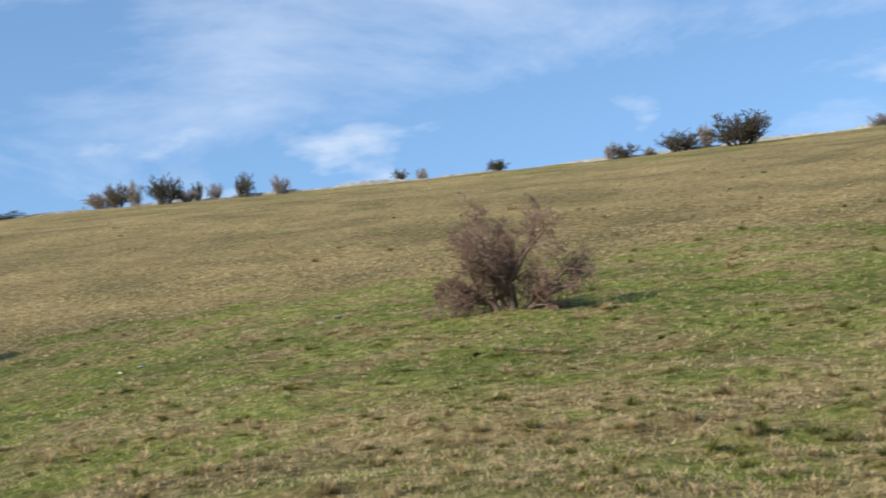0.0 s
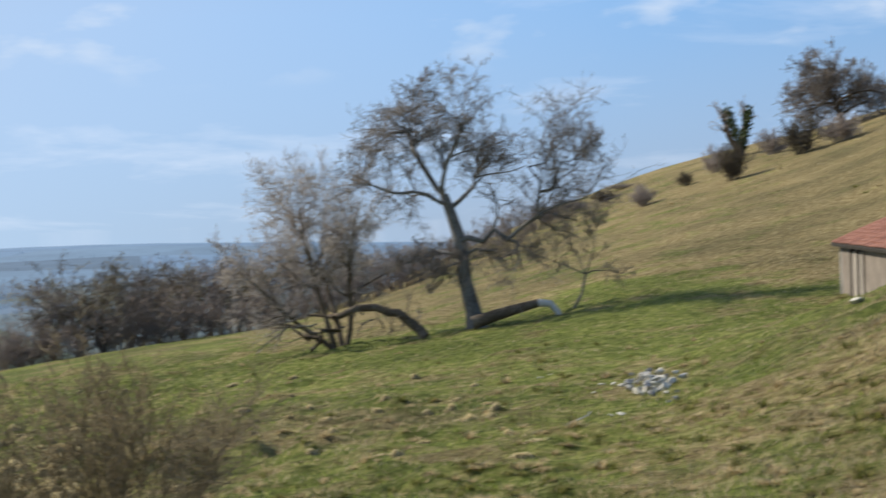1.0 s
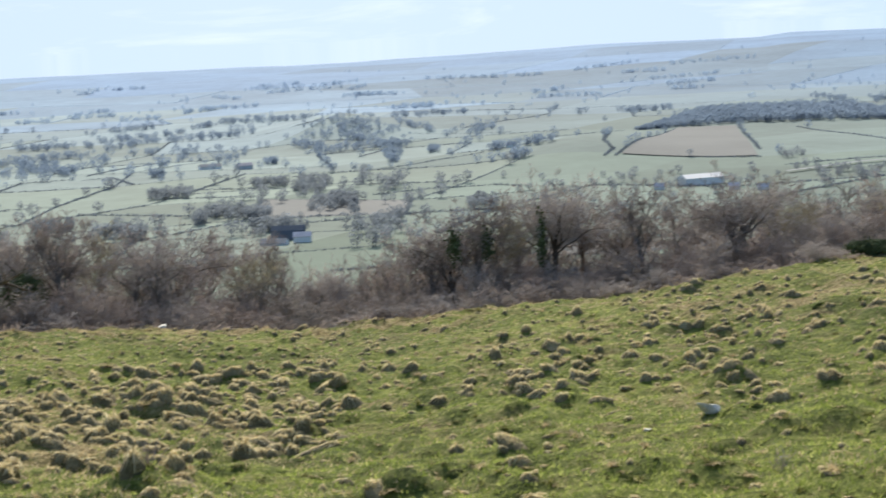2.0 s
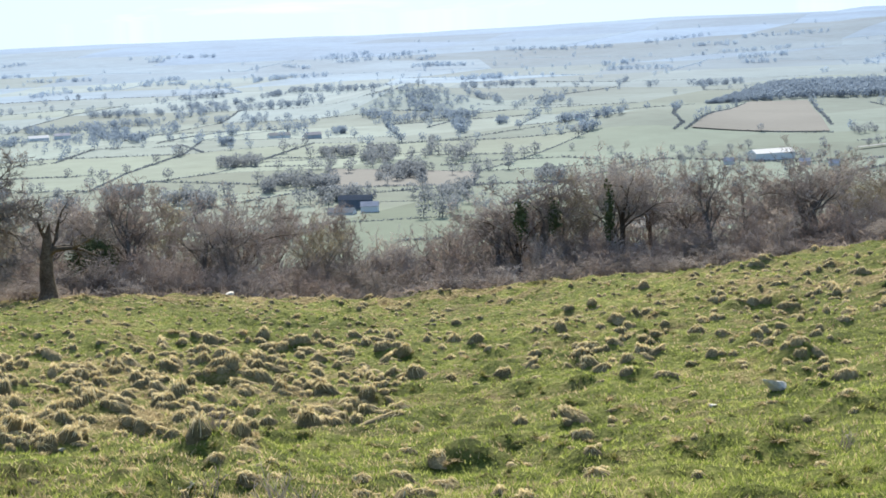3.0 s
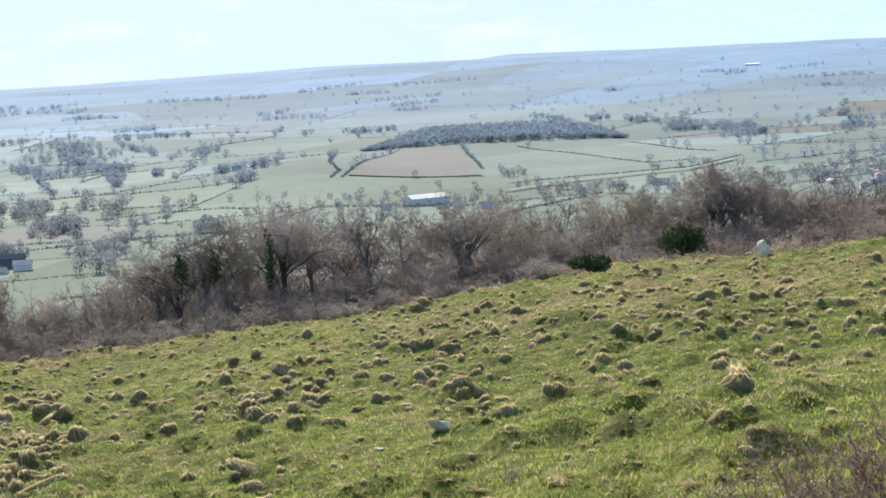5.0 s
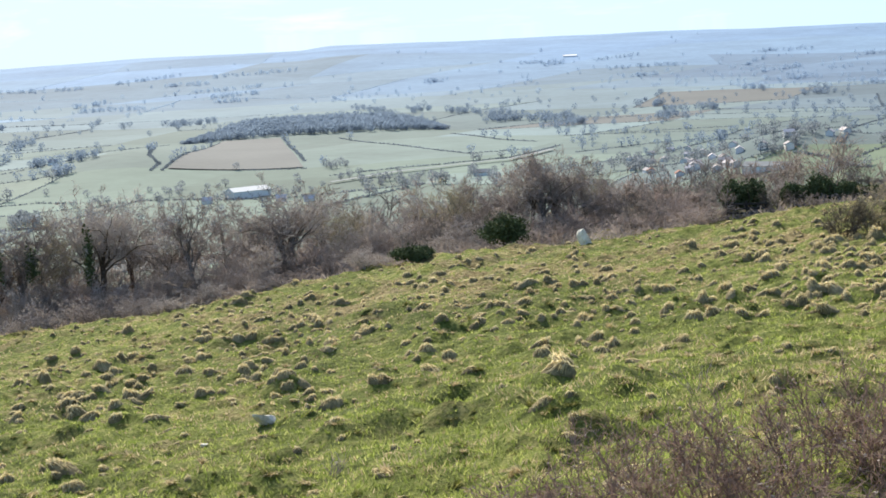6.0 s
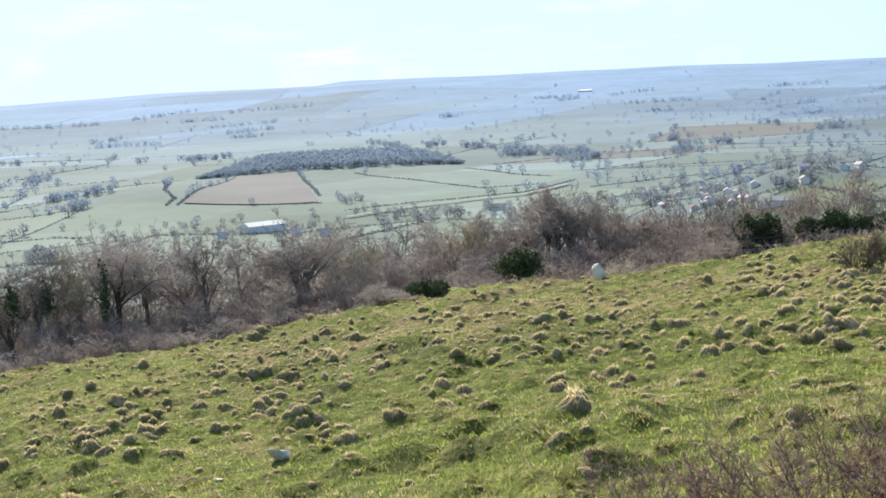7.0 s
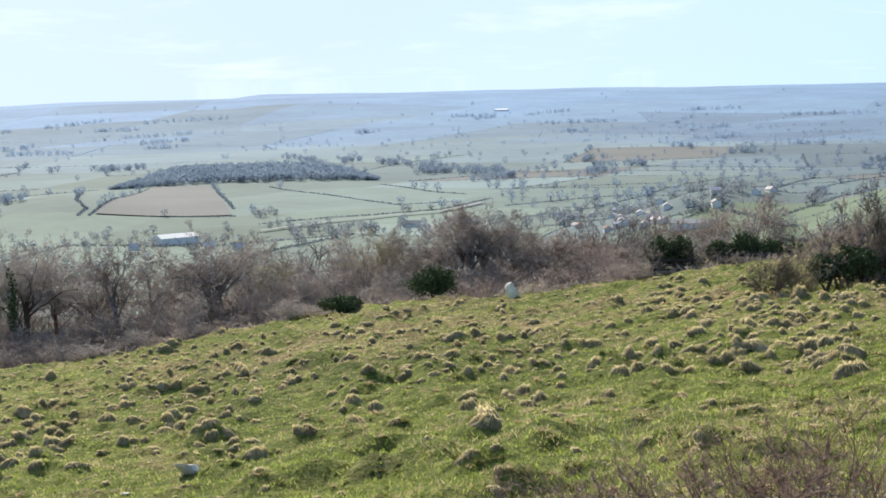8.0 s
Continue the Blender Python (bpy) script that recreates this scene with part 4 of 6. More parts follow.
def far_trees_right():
    """The spinney that runs up the field edge towards the hill."""
    rng = np.random.default_rng(14)
    kinds = []
    for seed, mat in ((81, TWIG_DUSK), (82, TWIG_OLIVE), (83, TWIG_DARK)):
        w = upright_tree(seed, 9.0, 8.0, 0.17, 0.015, (7, 5, 4, 4), 0.25)
        crest = max(float(v[:, 2].max()) for v in w.limbs.v + w.twigs.v)
        kinds.append((crest, planted("spinney_tree", w, BARK, mat, "leafless tree in the spinney at the far field edge", "tree", "trees of the spinney")))
    spots = [[] for _ in kinds]
    rows = [(29.2, 142, -1.1), (30.0, 140, -0.7), (30.9, 138, -0.5), (31.8, 143, -0.9), (32.8, 146, -0.8), (33.6, 144, -0.6), (34.6, 148, -0.7), (35.6, 150, -0.6), (36.6, 150, -0.5), (37.6, 152, -0.6),
            (38.6, 155, -0.5), (39.8, 158, -0.6), (41.0, 160, -0.5), (42.2, 165, -0.4), (43.4, 170, -0.3), (44.6, 175, -0.1), (45.8, 180, 0.2), (32.2, 156, -0.9), (35.0, 160, -0.7), (38.0, 166, -0.6)]
    for i, (az, r, top) in enumerate(rows):
        p, tall = rising(az, r, top)
        grow = tall / kinds[i % 3][0]
        spots[i % 3].append((p, grow * rng.uniform(0.9, 1.25), grow, rng.uniform(0, 6.28)))
    for (_, kind), where in zip(kinds, spots):
        place_copies(kind, where)
    w = shrub(84, 3.2, 3.6, 12, 0.017, (6, 5, 4))
    low = planted("spinney_shrub", w, BARK, TWIG_DUSK, "leafless undergrowth shrub of the spinney", "shrub", "undergrowth of the spinney")
    where = []
    for az in np.arange(27.5, 47, 0.55):
        r = 136 + max(0, az - 36) * 3.2 + rng.uniform(-2, 4)
        p = ground_at(az, r)
        s = rng.uniform(0.75, 1.35)
        where.append((p, s * 1.1, s, rng.uniform(0, 6.28)))
    place_copies(low, where)


far_trees_right()


# ---------------------------------------------------------------- oak, fallen boughs and the trees beside it
def beside(az, r):
    """A frame that stands at the place: x to the right as seen from the camera, y away, z up."""
    return Matrix.Translation(ground_at(az, r)) @ Matrix.Rotation(-radians(az), 4, "Z")


def oak():
    w = Wood(91, 0.0088, 0.26, 0.005, (0.45, 1.15), (14, 9, 6, 6), 0.48)
    trunk = np.array([(0, 0, -0.4), (-0.15, 0, 0.7), (-0.5, 0, 2.2), (-0.62, 0, 3.6), (-0.75, 0, 4.4), (-1.15, 0.1, 5.7), (-1.4, 0.1, 6.4)])
    w.limbs.add(*tube(trunk, [0.62, 0.4, 0.32, 0.35, 0.3, 0.25, 0.22], 10))
    limbs = [   # start on the trunk, then bends; radius at the start
        ([(-1.4, 0.1, 6.4), (-2.1, 0.3, 7.6), (-2.8, 0.4, 8.8), (-3.0, 0.2, 9.3), (-3.7, 0.0, 9.3), (-4.8, -0.2, 8.9)], 0.2),
        ([(-2.8, 0.4, 8.8), (-3.2, 0.8, 9.8), (-2.9, 1.0, 10.8), (-2.5, 1.0, 11.6)], 0.13),
        ([(-1.4, 0.1, 6.4), (-1.2, -0.5, 7.4), (-0.9, -0.9, 8.6), (-0.5, -1.0, 9.8), (-0.3, -1.2, 10.6)], 0.17),
        ([(-1.2, 0.1, 6.0), (-2.2, -0.4, 6.3), (-3.4, -0.8, 6.4), (-4.6, -0.8, 6.7), (-5.3, -0.6, 7.8)], 0.15),
        ([(-1.15, 0.1, 5.7), (-0.3, 0.7, 6.6), (0.5, 1.0, 7.6), (1.0, 1.2, 8.7), (1.6, 1.2, 9.6)], 0.16),
        ([(-0.7, 0, 4.2), (0.5, -0.4, 4.5), (1.8, -0.6, 4.6), (3.0, -0.6, 5.2), (3.2, -0.6, 6.8), (3.5, -0.4, 7.8), (3.2, -0.3, 8.6)], 0.2),
        ([(3.2, -0.6, 6.4), (4.1, -0.9, 7.4), (5.0, -1.0, 8.2), (5.6, -1.0, 8.6)], 0.11),
        ([(2.4, -0.6, 4.9), (3.6, 0.2, 5.4), (4.6, 0.6, 5.4), (5.4, 0.9, 5.7)], 0.1),
        ([(-0.62, 0, 3.6), (-1.6, 0.5, 3.7), (-2.6, 0.8, 3.3), (-3.3, 0.8, 3.6)], 0.12),
        ([(-0.62, 0, 3.4), (0.3, 0.5, 3.6), (1.2, 0.9, 3.4), (2.2, 1.0, 3.9)], 0.11),
        ([(-0.55, 0, 2.8), (-1.2, -0.5, 3.0), (-1.9, -0.8, 2.6)], 0.08)]
    for points, r in limbs:
        fine = np.array([np.asarray(points[0])] + [a + (b - a) * s + w.rng.normal(0, 0.2, 3) for a, b in zip(np.array(points[:-1]), np.array(points[1:])) for s in (0.5, 1.0)])
        w.limb(fine, r * 0.75, 0.03, 0, 0.15)
    tree = planted("oak_tree", w, BARK_PALE, OAK_TWIG, "large gnarled leafless oak with spreading crooked limbs", "tree")
    tree.matrix_basis = beside(44.05, 72) @ Matrix.Diagonal((0.94, 0.94, 0.935, 1))
    # fallen boughs on the turf
    bough = tagged(new("fallen_bough"), "dark arched fallen bough with broken stubs lying on the turf", "fallen bough")
    bough.matrix_basis = beside(41.0, 71)
    for points, r0, r1 in (([(-3.4, 0, -0.1), (-3.0, 0, 0.5), (-2.4, 0, 1.3), (-1.4, 0, 1.75), (-0.2, 0, 1.7), (0.9, 0, 1.05), (1.7, -0.1, 0.2)], 0.09, 0.24),
                           ([(-2.4, 0, 1.3), (-3.6, 0.2, 1.2), (-4.8, 0.3, 0.95)], 0.09, 0.02), ([(-3.1, 0, 0.35), (-3.8, -0.3, 0.3), (-4.2, -0.3, 0.75)], 0.11, 0.05)):
        p = np.array([a + (b - a) * s for a, b in zip(np.array(points[:-1]), np.array(points[1:])) for s in (0, 0.5)] + [points[-1]], float)
        p += np.random.default_rng(5).normal(0, 0.22, p.shape)
        link_mesh("limb", *tube(p, np.linspace(r0, r1, len(p)), 8), BARK, bough, True)
    for k in range(15):
        stub = Wood(920 + k, 0.009, 0.25, 0.0, (0.5, 1.2), (5, 4), 0.5)
        s = np.array([-4.6 + k * 0.42, 0, 0.9 + 0.4 * math.sin(k)])
        stub.limb(polyline(stub.rng, s, side_way(stub.rng, np.array([-0.4, 0, 0.4]), 0.9), stub.rng.uniform(0.9, 2.0), 5, 0.25, 0.0), 0.045, 0.016, 0)
        stub.twigs.add(np.concatenate(stub.limbs.v), np.concatenate(stub.limbs.f))
        stub.twigs.link("broken_branch", DEADWOOD, bough)
    log = tagged(new("fallen_log"), "grey fallen log with a bleached broken end on the turf", "fallen log")
    log.matrix_basis = beside(45.6, 70)
    link_mesh("log", *tube([(-2.1, 0, 0.05), (-1.3, 0, 0.3), (-0.2, 0.1, 0.6), (0.8, 0.1, 0.85)], [0.3, 0.27, 0.23, 0.18], 9), BARK, log, True)
    link_mesh("broken_end", *tube([(0.78, 0.1, 0.85), (1.3, 0.05, 0.8), (1.62, 0, 0.45), (1.8, 0, -0.1)], [0.185, 0.16, 0.13, 0.1], 8), BLEACHED, log, True)
    # paler many-stemmed tree behind the bough
    w = Wood(93, 0.0105, 0.2, 0.02, (0.4, 1.1), (15, 9, 6, 5), 0.48)
    for d, n, s in (((-0.45, 0, 1), 7.4, -0.3), ((-0.1, 0.3, 1), 8.0, 0.0), ((0.3, -0.1, 1), 7.2, 0.2), ((-0.9, 0.1, 0.9), 6.0, -0.4)):
        w.limb(polyline(w.rng, (s, 0, -0.2), np.array(d) / np.linalg.norm(d), n, 7, 0.1, 0.03), 0.15, 0.02, 0, 0.28)
    tree = planted("pale_tree", w, BARK, TWIG_GREY, "pale grey leafless tree with several stems beside the oak", "tree")
    tree.matrix_basis = beside(39.2, 76)
    w = Wood(94, 0.010, 0.2, -0.01, (0.5, 1.1), (7, 6, 5, 3), 0.42)
    stem = np.array([(-0.5, 0, -0.1), (-0.15, 0, 0.5), (0.05, 0, 1.4)])
    w.limbs.add(*tube(stem, [0.07, 0.06, 0.055], 6))
    for d, n in (((-0.9, 0, 0.45), 2.3), ((-0.3, 0.3, 0.9), 2.1), ((0.5, -0.2, 0.9), 2.2), ((0.9, 0.2, 0.5), 2.0)):
        w.limb(polyline(w.rng, stem[-1], np.array(d) / np.linalg.norm(d), n, 5, 0.14, 0.0), 0.04, 0.014, 0, 0.2)
    tree = planted("thorn_tree", w, BARK_PALE, TWIG_OLIVE, "small spreading thorn tree with an olive-brown leafless crown", "tree")
    tree.matrix_basis = beside(47.9, 71)


oak()


# ---------------------------------------------------------------- lone thorns on the hill
def lone_thorns():
    w = Wood(101, 0.0085, 0.2, 0.0, (0.4, 1.1), (13, 9, 6, 4), 0.4)
    stem = np.array([(0.05, 0, -0.3), (0.0, 0, 0.3), (0.1, 0, 0.7)])
    w.limbs.add(*tube(stem, [0.24, 0.17, 0.15], 8))
    for i in range(17):
        turn, high = i * 2.4, -0.15 + 1.14 * (i + 0.5) / 17
        flat = math.sqrt(1 - high * high)
        end = np.array([math.cos(turn) * flat * 3.0 - 0.1, math.sin(turn) * flat * 3.0, 1.8 + high * 2.2])
        way = end - stem[2]
        n = float(np.linalg.norm(way))
        w.limb(polyline(w.rng, stem[2], way / n, n * w.rng.uniform(0.78, 0.95), 6, 0.13, 0.0), 0.09, 0.014, 0, 0.2)
    tree = planted("round_thorn_tree", w, BARK, TWIG_OLIVE, "round dense leafless thorn tree standing on the grassy hill", "tree")
    tree.matrix_basis = beside(83.3, 62) @ Matrix.Diagonal((1.06, 1.06, 1.06, 1))
    w = Wood(102, 0.0075, 0.24, 0.0, (0.5, 1.2), (13, 9, 5, 4), 0.52)
    for d, n, x in (((-1.0, 0, 0.55), 2.3, -0.1), ((-0.5, 0.4, 0.9), 2.2, 0), ((0.1, -0.3, 1), 2.6, 0.05), ((-0.2, 0.1, 1), 2.5, 0.0), ((0.35, 0.1, 1), 2.5, 0.1), ((0.7, 0.2, 0.8), 2.2, 0.15), ((0.8, -0.3, 0.7), 1.9, 0.2), ((-0.8, -0.4, 0.6), 1.8, -0.2)):
        w.limb(polyline(w.rng, (x, 0, -0.2), np.array(d) / np.linalg.norm(d), n, 6, 0.18, 0.0), 0.1, 0.012, 0, 0.15)
    tree = planted("thorn_bush", w, BARK, THORN, "tangled reddish-brown leafless thorn bush in rough grass", "bush")
    tree.matrix_basis = beside(105.4, 45) @ Matrix.Diagonal((1.0, 1.0, 1.15, 1))


lone_thorns()

# azimuth, distance, elevation of the top, breadth in degrees
RIDGE = [(91.3, 196, 7.8, 1.1), (91.8, 192, 8.0, 0.7), (92.4, 198, 8.05, 0.45), (93.4, 198, 8.2, 1.0), (94.2, 200, 7.7, 0.7), (94.6, 202, 7.9, 0.35), (95.2, 202, 7.8, 0.45), (96.2, 203, 8.15, 0.5),
         (97.5, 203, 7.95, 0.45), (101.8, 204, 7.85, 0.4), (102.6, 204, 7.8, 0.35), (105.4, 190, 7.9, 0.6), (109.4, 203, 8.1, 0.35), (109.9, 202, 8.0, 0.7), (110.8, 203, 7.8, 0.35), (111.8, 201, 8.25, 1.2),
         (112.8, 203, 8.4, 0.45), (114.0, 190, 8.6, 1.9), (118.8, 203, 8.05, 0.6), (80.7, 188, 7.1, 0.75), (86.7, 194, 7.65, 0.55), (87.3, 195, 7.2, 2.1), (74.7, 186, 6.85, 0.9), (75.5, 190, 6.55, 0.8),
         (73.4, 184, 6.35, 0.8), (68.3, 182, 5.8, 0.75), (70.1, 200, 5.9, 0.4), (71.0, 190, 5.75, 0.7)]
spread_bushes("ridge_bush", "dark leafless bush on the skyline of the hill", "bushes along the ridge", (TWIG_BROWN, TWIG_DARK), RIDGE, 110, 24, (8, 6, 5), 0.02, 0.15)
SLOPE = [(56.9, 158, 3.1, 1.1), (55.6, 158, 3.0, 1.2), (59.0, 176, 3.55, 0.75), (53.2, 150, 2.3, 1.0), (52.6, 165, 2.2, 0.7), (51.6, 160, 1.3, 0.55), (50.0, 150, 0.95, 0.8), (59.4, 192, 4.0, 0.8),
         (54.6, 170, 2.7, 0.9), (48.6, 175, 0.75, 1.0), (47.6, 178, 0.5, 1.0), (46.6, 180, 0.3, 1.0), (49.3, 186, 1.0, 0.9), (60.6, 196, 4.25, 0.9), (61.8, 198, 4.5, 0.9)]
spread_bushes("slope_bush", "rounded leafless bush on the hill's shoulder", "bushes on the shoulder", (TWIG_BROWN, TWIG_DARK), SLOPE, 120, 24, (8, 6, 5), 0.018, 0.1)


def shoulder_trees():
    w = upright_tree(131, 9.0, 11.0, 0.26, 0.018, (13, 9, 6, 5), 0.22, 0.0, 0.6)
    tree = planted("shoulder_tree", w, BARK, OAK_TWIG, "broad leafless tree on the skyline of the hill's shoulder", "tree")
    p, tall = rising(57.0, 186, 5.75)
    grow = tall / max(float(v[:, 2].max()) for v in w.limbs.v + w.twigs.v)
    tree.matrix_basis = Matrix.Translation(p) @ Matrix.Diagonal((grow * 1.05, grow * 1.05, grow, 1))
    w = Wood(132, 0.014, 0.2, 0.03, (0.4, 0.9), (7, 5, 4, 3), 0.36)
    for d, n in (((-0.55, 0, 1), 5.0), ((0.35, 0, 1), 5.2)):
        w.limb(polyline(w.rng, (0, 0, -0.2), np.array(d) / np.linalg.norm(d), n, 6, 0.1, 0.03), 0.34, 0.12, 0, 0.4)
    rng = np.random.default_rng(133)
    pile = Pile()
    for s in (-1, 1):
        for k in range(4):
            pile.add(*leaves(rng, 160, (s * (0.3 + 0.42 * k * (1.1 if s < 0 else 0.8)), 0, 1.2 + k * 0.95), (0.5, 0.5, 0.75), 0.16, 0.3))
    tree = planted("twin_trunk_tree", w, BARK, TWIG_GREY, "two-stemmed tree with dark ivy on both stems on the skyline", "tree", foliage=pile)
    p, tall = rising(53.5, 182, 4.0)
    tree.matrix_basis = Matrix.Translation(p) @ Matrix.Diagonal((tall / 5.2, tall / 5.2, tall / 5.6, 1))


shoulder_trees()


# ---------------------------------------------------------------- near bushes
def near_bushes():
    w = shrub(141, 2.0, 3.1, 46, 0.0036, (8, 6, 4), 0.16)
    bush = planted("hawthorn_bush", w, BARK, HAWTHORN, "leafless grey-brown hawthorn bush with fine tangled twigs", "bush")
    p = ground_at(30.8, 17)
    bush.matrix_basis = Matrix.Translation(p) @ Matrix.Diagonal((1.0, 1.0, 0.98, 1))
    for az, r, tall, wide, seed in ((6.6, 10.3, 0.74, 1.9, 142), (13.2, 10.2, 0.8, 1.7, 143), (10.0, 9.6, 0.7, 1.6, 144), (3.4, 9.7, 0.5, 1.3, 145), (16.8, 10.6, 0.8, 1.6, 146)):
        w = shrub(seed, 1.0, wide, 28, 0.0026, (7, 5, 3), 0.16)
        rng = w.rng
        bush = planted("bramble_bush", w, BARK, THORN, "low leafless reddish bramble with thorny shoots and withered buds", "bush", "brambles by the path")
        tips = np.concatenate(w.twigs.v)
        tips = tips[rng.integers(0, len(tips), 160)]
        tips = tips[tips[:, 2] > 0.35]
        pile = Pile()
        for c in tips:
            pile.add(*leaves(rng, 3, c, (0.012, 0.012, 0.012), 0.012, 0.2))
        pile.link("withered_leaves", TWIG_BROWN, bush)
        bush.matrix_basis = Matrix.Translation(ground_at(az, r)) @ Matrix.Diagonal((1, 1, tall, 1))


near_bushes()


# ---------------------------------------------------------------- the valley
def valley_spot(az, el):
    """Where a sight line over the wood meets the valley."""
    return FAR_SIGHTS.meet(az, el, 380.0)


def shreds(rng, points, spread, size, n, flat=1.0):
    """n scraps of twig mass round every point, as triangles: hedge and crown stuff seen from far off."""
    p = np.repeat(np.asarray(points, float), n, axis=0)
    s = np.repeat(np.broadcast_to(np.asarray(spread, float), (len(points),)), n)
    z = np.repeat(np.broadcast_to(np.asarray(size, float), (len(points),)), n)
    d = rng.normal(0, 1, p.shape)
    d /= np.linalg.norm(d, axis=1, keepdims=True)
    p = p + d * (s * rng.uniform(0.3, 1.0, len(p)) ** 0.6)[:, None] * [1, 1, flat]
    v = (p[:, None] + rng.normal(0, 0.62, (len(p), 3, 3)) * z[:, None, None]).reshape(-1, 3)
    return v, np.arange(len(v)).reshape(-1, 3)


# twig colours with the haze of each ring painted in, bluer outwards
HAZE_RINGS = (HAZED_WOOD, HAZED_WOOD_MID, HAZED_WOOD_FAR)


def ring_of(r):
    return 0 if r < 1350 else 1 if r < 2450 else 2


HEDGES = [   # the long hedges that can be told apart, as azimuth and elevation from the camera
    [(-18.2, -4.66), (-15.7, -4.37), (-13.5, -4.06)], [(-21.2, -4.75), (-18.8, -4.66)], [(-18.8, -4.14), (-17.1, -3.81)], [(-18.4, -5.53), (-16.4, -5.44), (-14.0, -5.37), (-12.9, -5.48)],
    [(-17.0, -3.41), (-15.1, -3.5), (-13.4, -3.53)], [(-12.9, -4.0), (-11.9, -3.76), (-9.4, -3.63)], [(-9.9, -3.7), (-10.1, -3.94), (-9.8, -4.27), (-10.1, -4.5)], [(-9.7, -4.53), (-7.6, -3.65)],
    [(-7.9, -4.6), (-4.7, -4.76)], [(-5.4, -3.59), (-4.7, -4.48)], [(-3.4, -3.71), (-1.1, -4.11), (1.1, -4.47), (3.1, -4.44)], [(0.6, -3.74), (2.3, -4.04), (3.6, -4.16)],
    [(-3.8, -5.03), (-1.4, -4.9), (0.1, -4.85), (2.6, -4.7), (4.4, -4.33)],
]
HEDGES_LEFT = [
    [(-34.0, -4.86), (-31.9, -4.8), (-30.6, -4.42), (-28.8, -4.4)], [(-28.5, -4.44), (-27.5, -4.42), (-26.8, -4.72)], [(-28.4, -4.3), (-25.9, -4.01)], [(-26.0, -4.98), (-22.5, -5.08)],
    [(-34.3, -5.23), (-31.1, -5.34)], [(-28.8, -5.65), (-21.9, -6.13)], [(-25.9, -5.27), (-22.5, -5.4)], [(-21.0, -5.1), (-18.0, -5.0)], [(-22.5, -6.5), (-17.0, -6.3)],
    [(4.6, -4.0), (7.5, -3.95), (10.5, -3.9)], [(5.0, -4.6), (7.4, -4.4), (9.4, -4.3)], [(4.2, -3.5), (8.0, -3.4), (12.0, -3.45), (16.0, -3.5)], [(11.0, -4.2), (14.0, -4.05), (17.0, -3.9)],
    [(12.6, -4.92), (13.7, -5.1), (15.2, -5.5)], [(14.2, -4.5), (16.0, -4.1), (19.0, -3.6), (23.0, -3.1), (27.0, -2.7)],
]


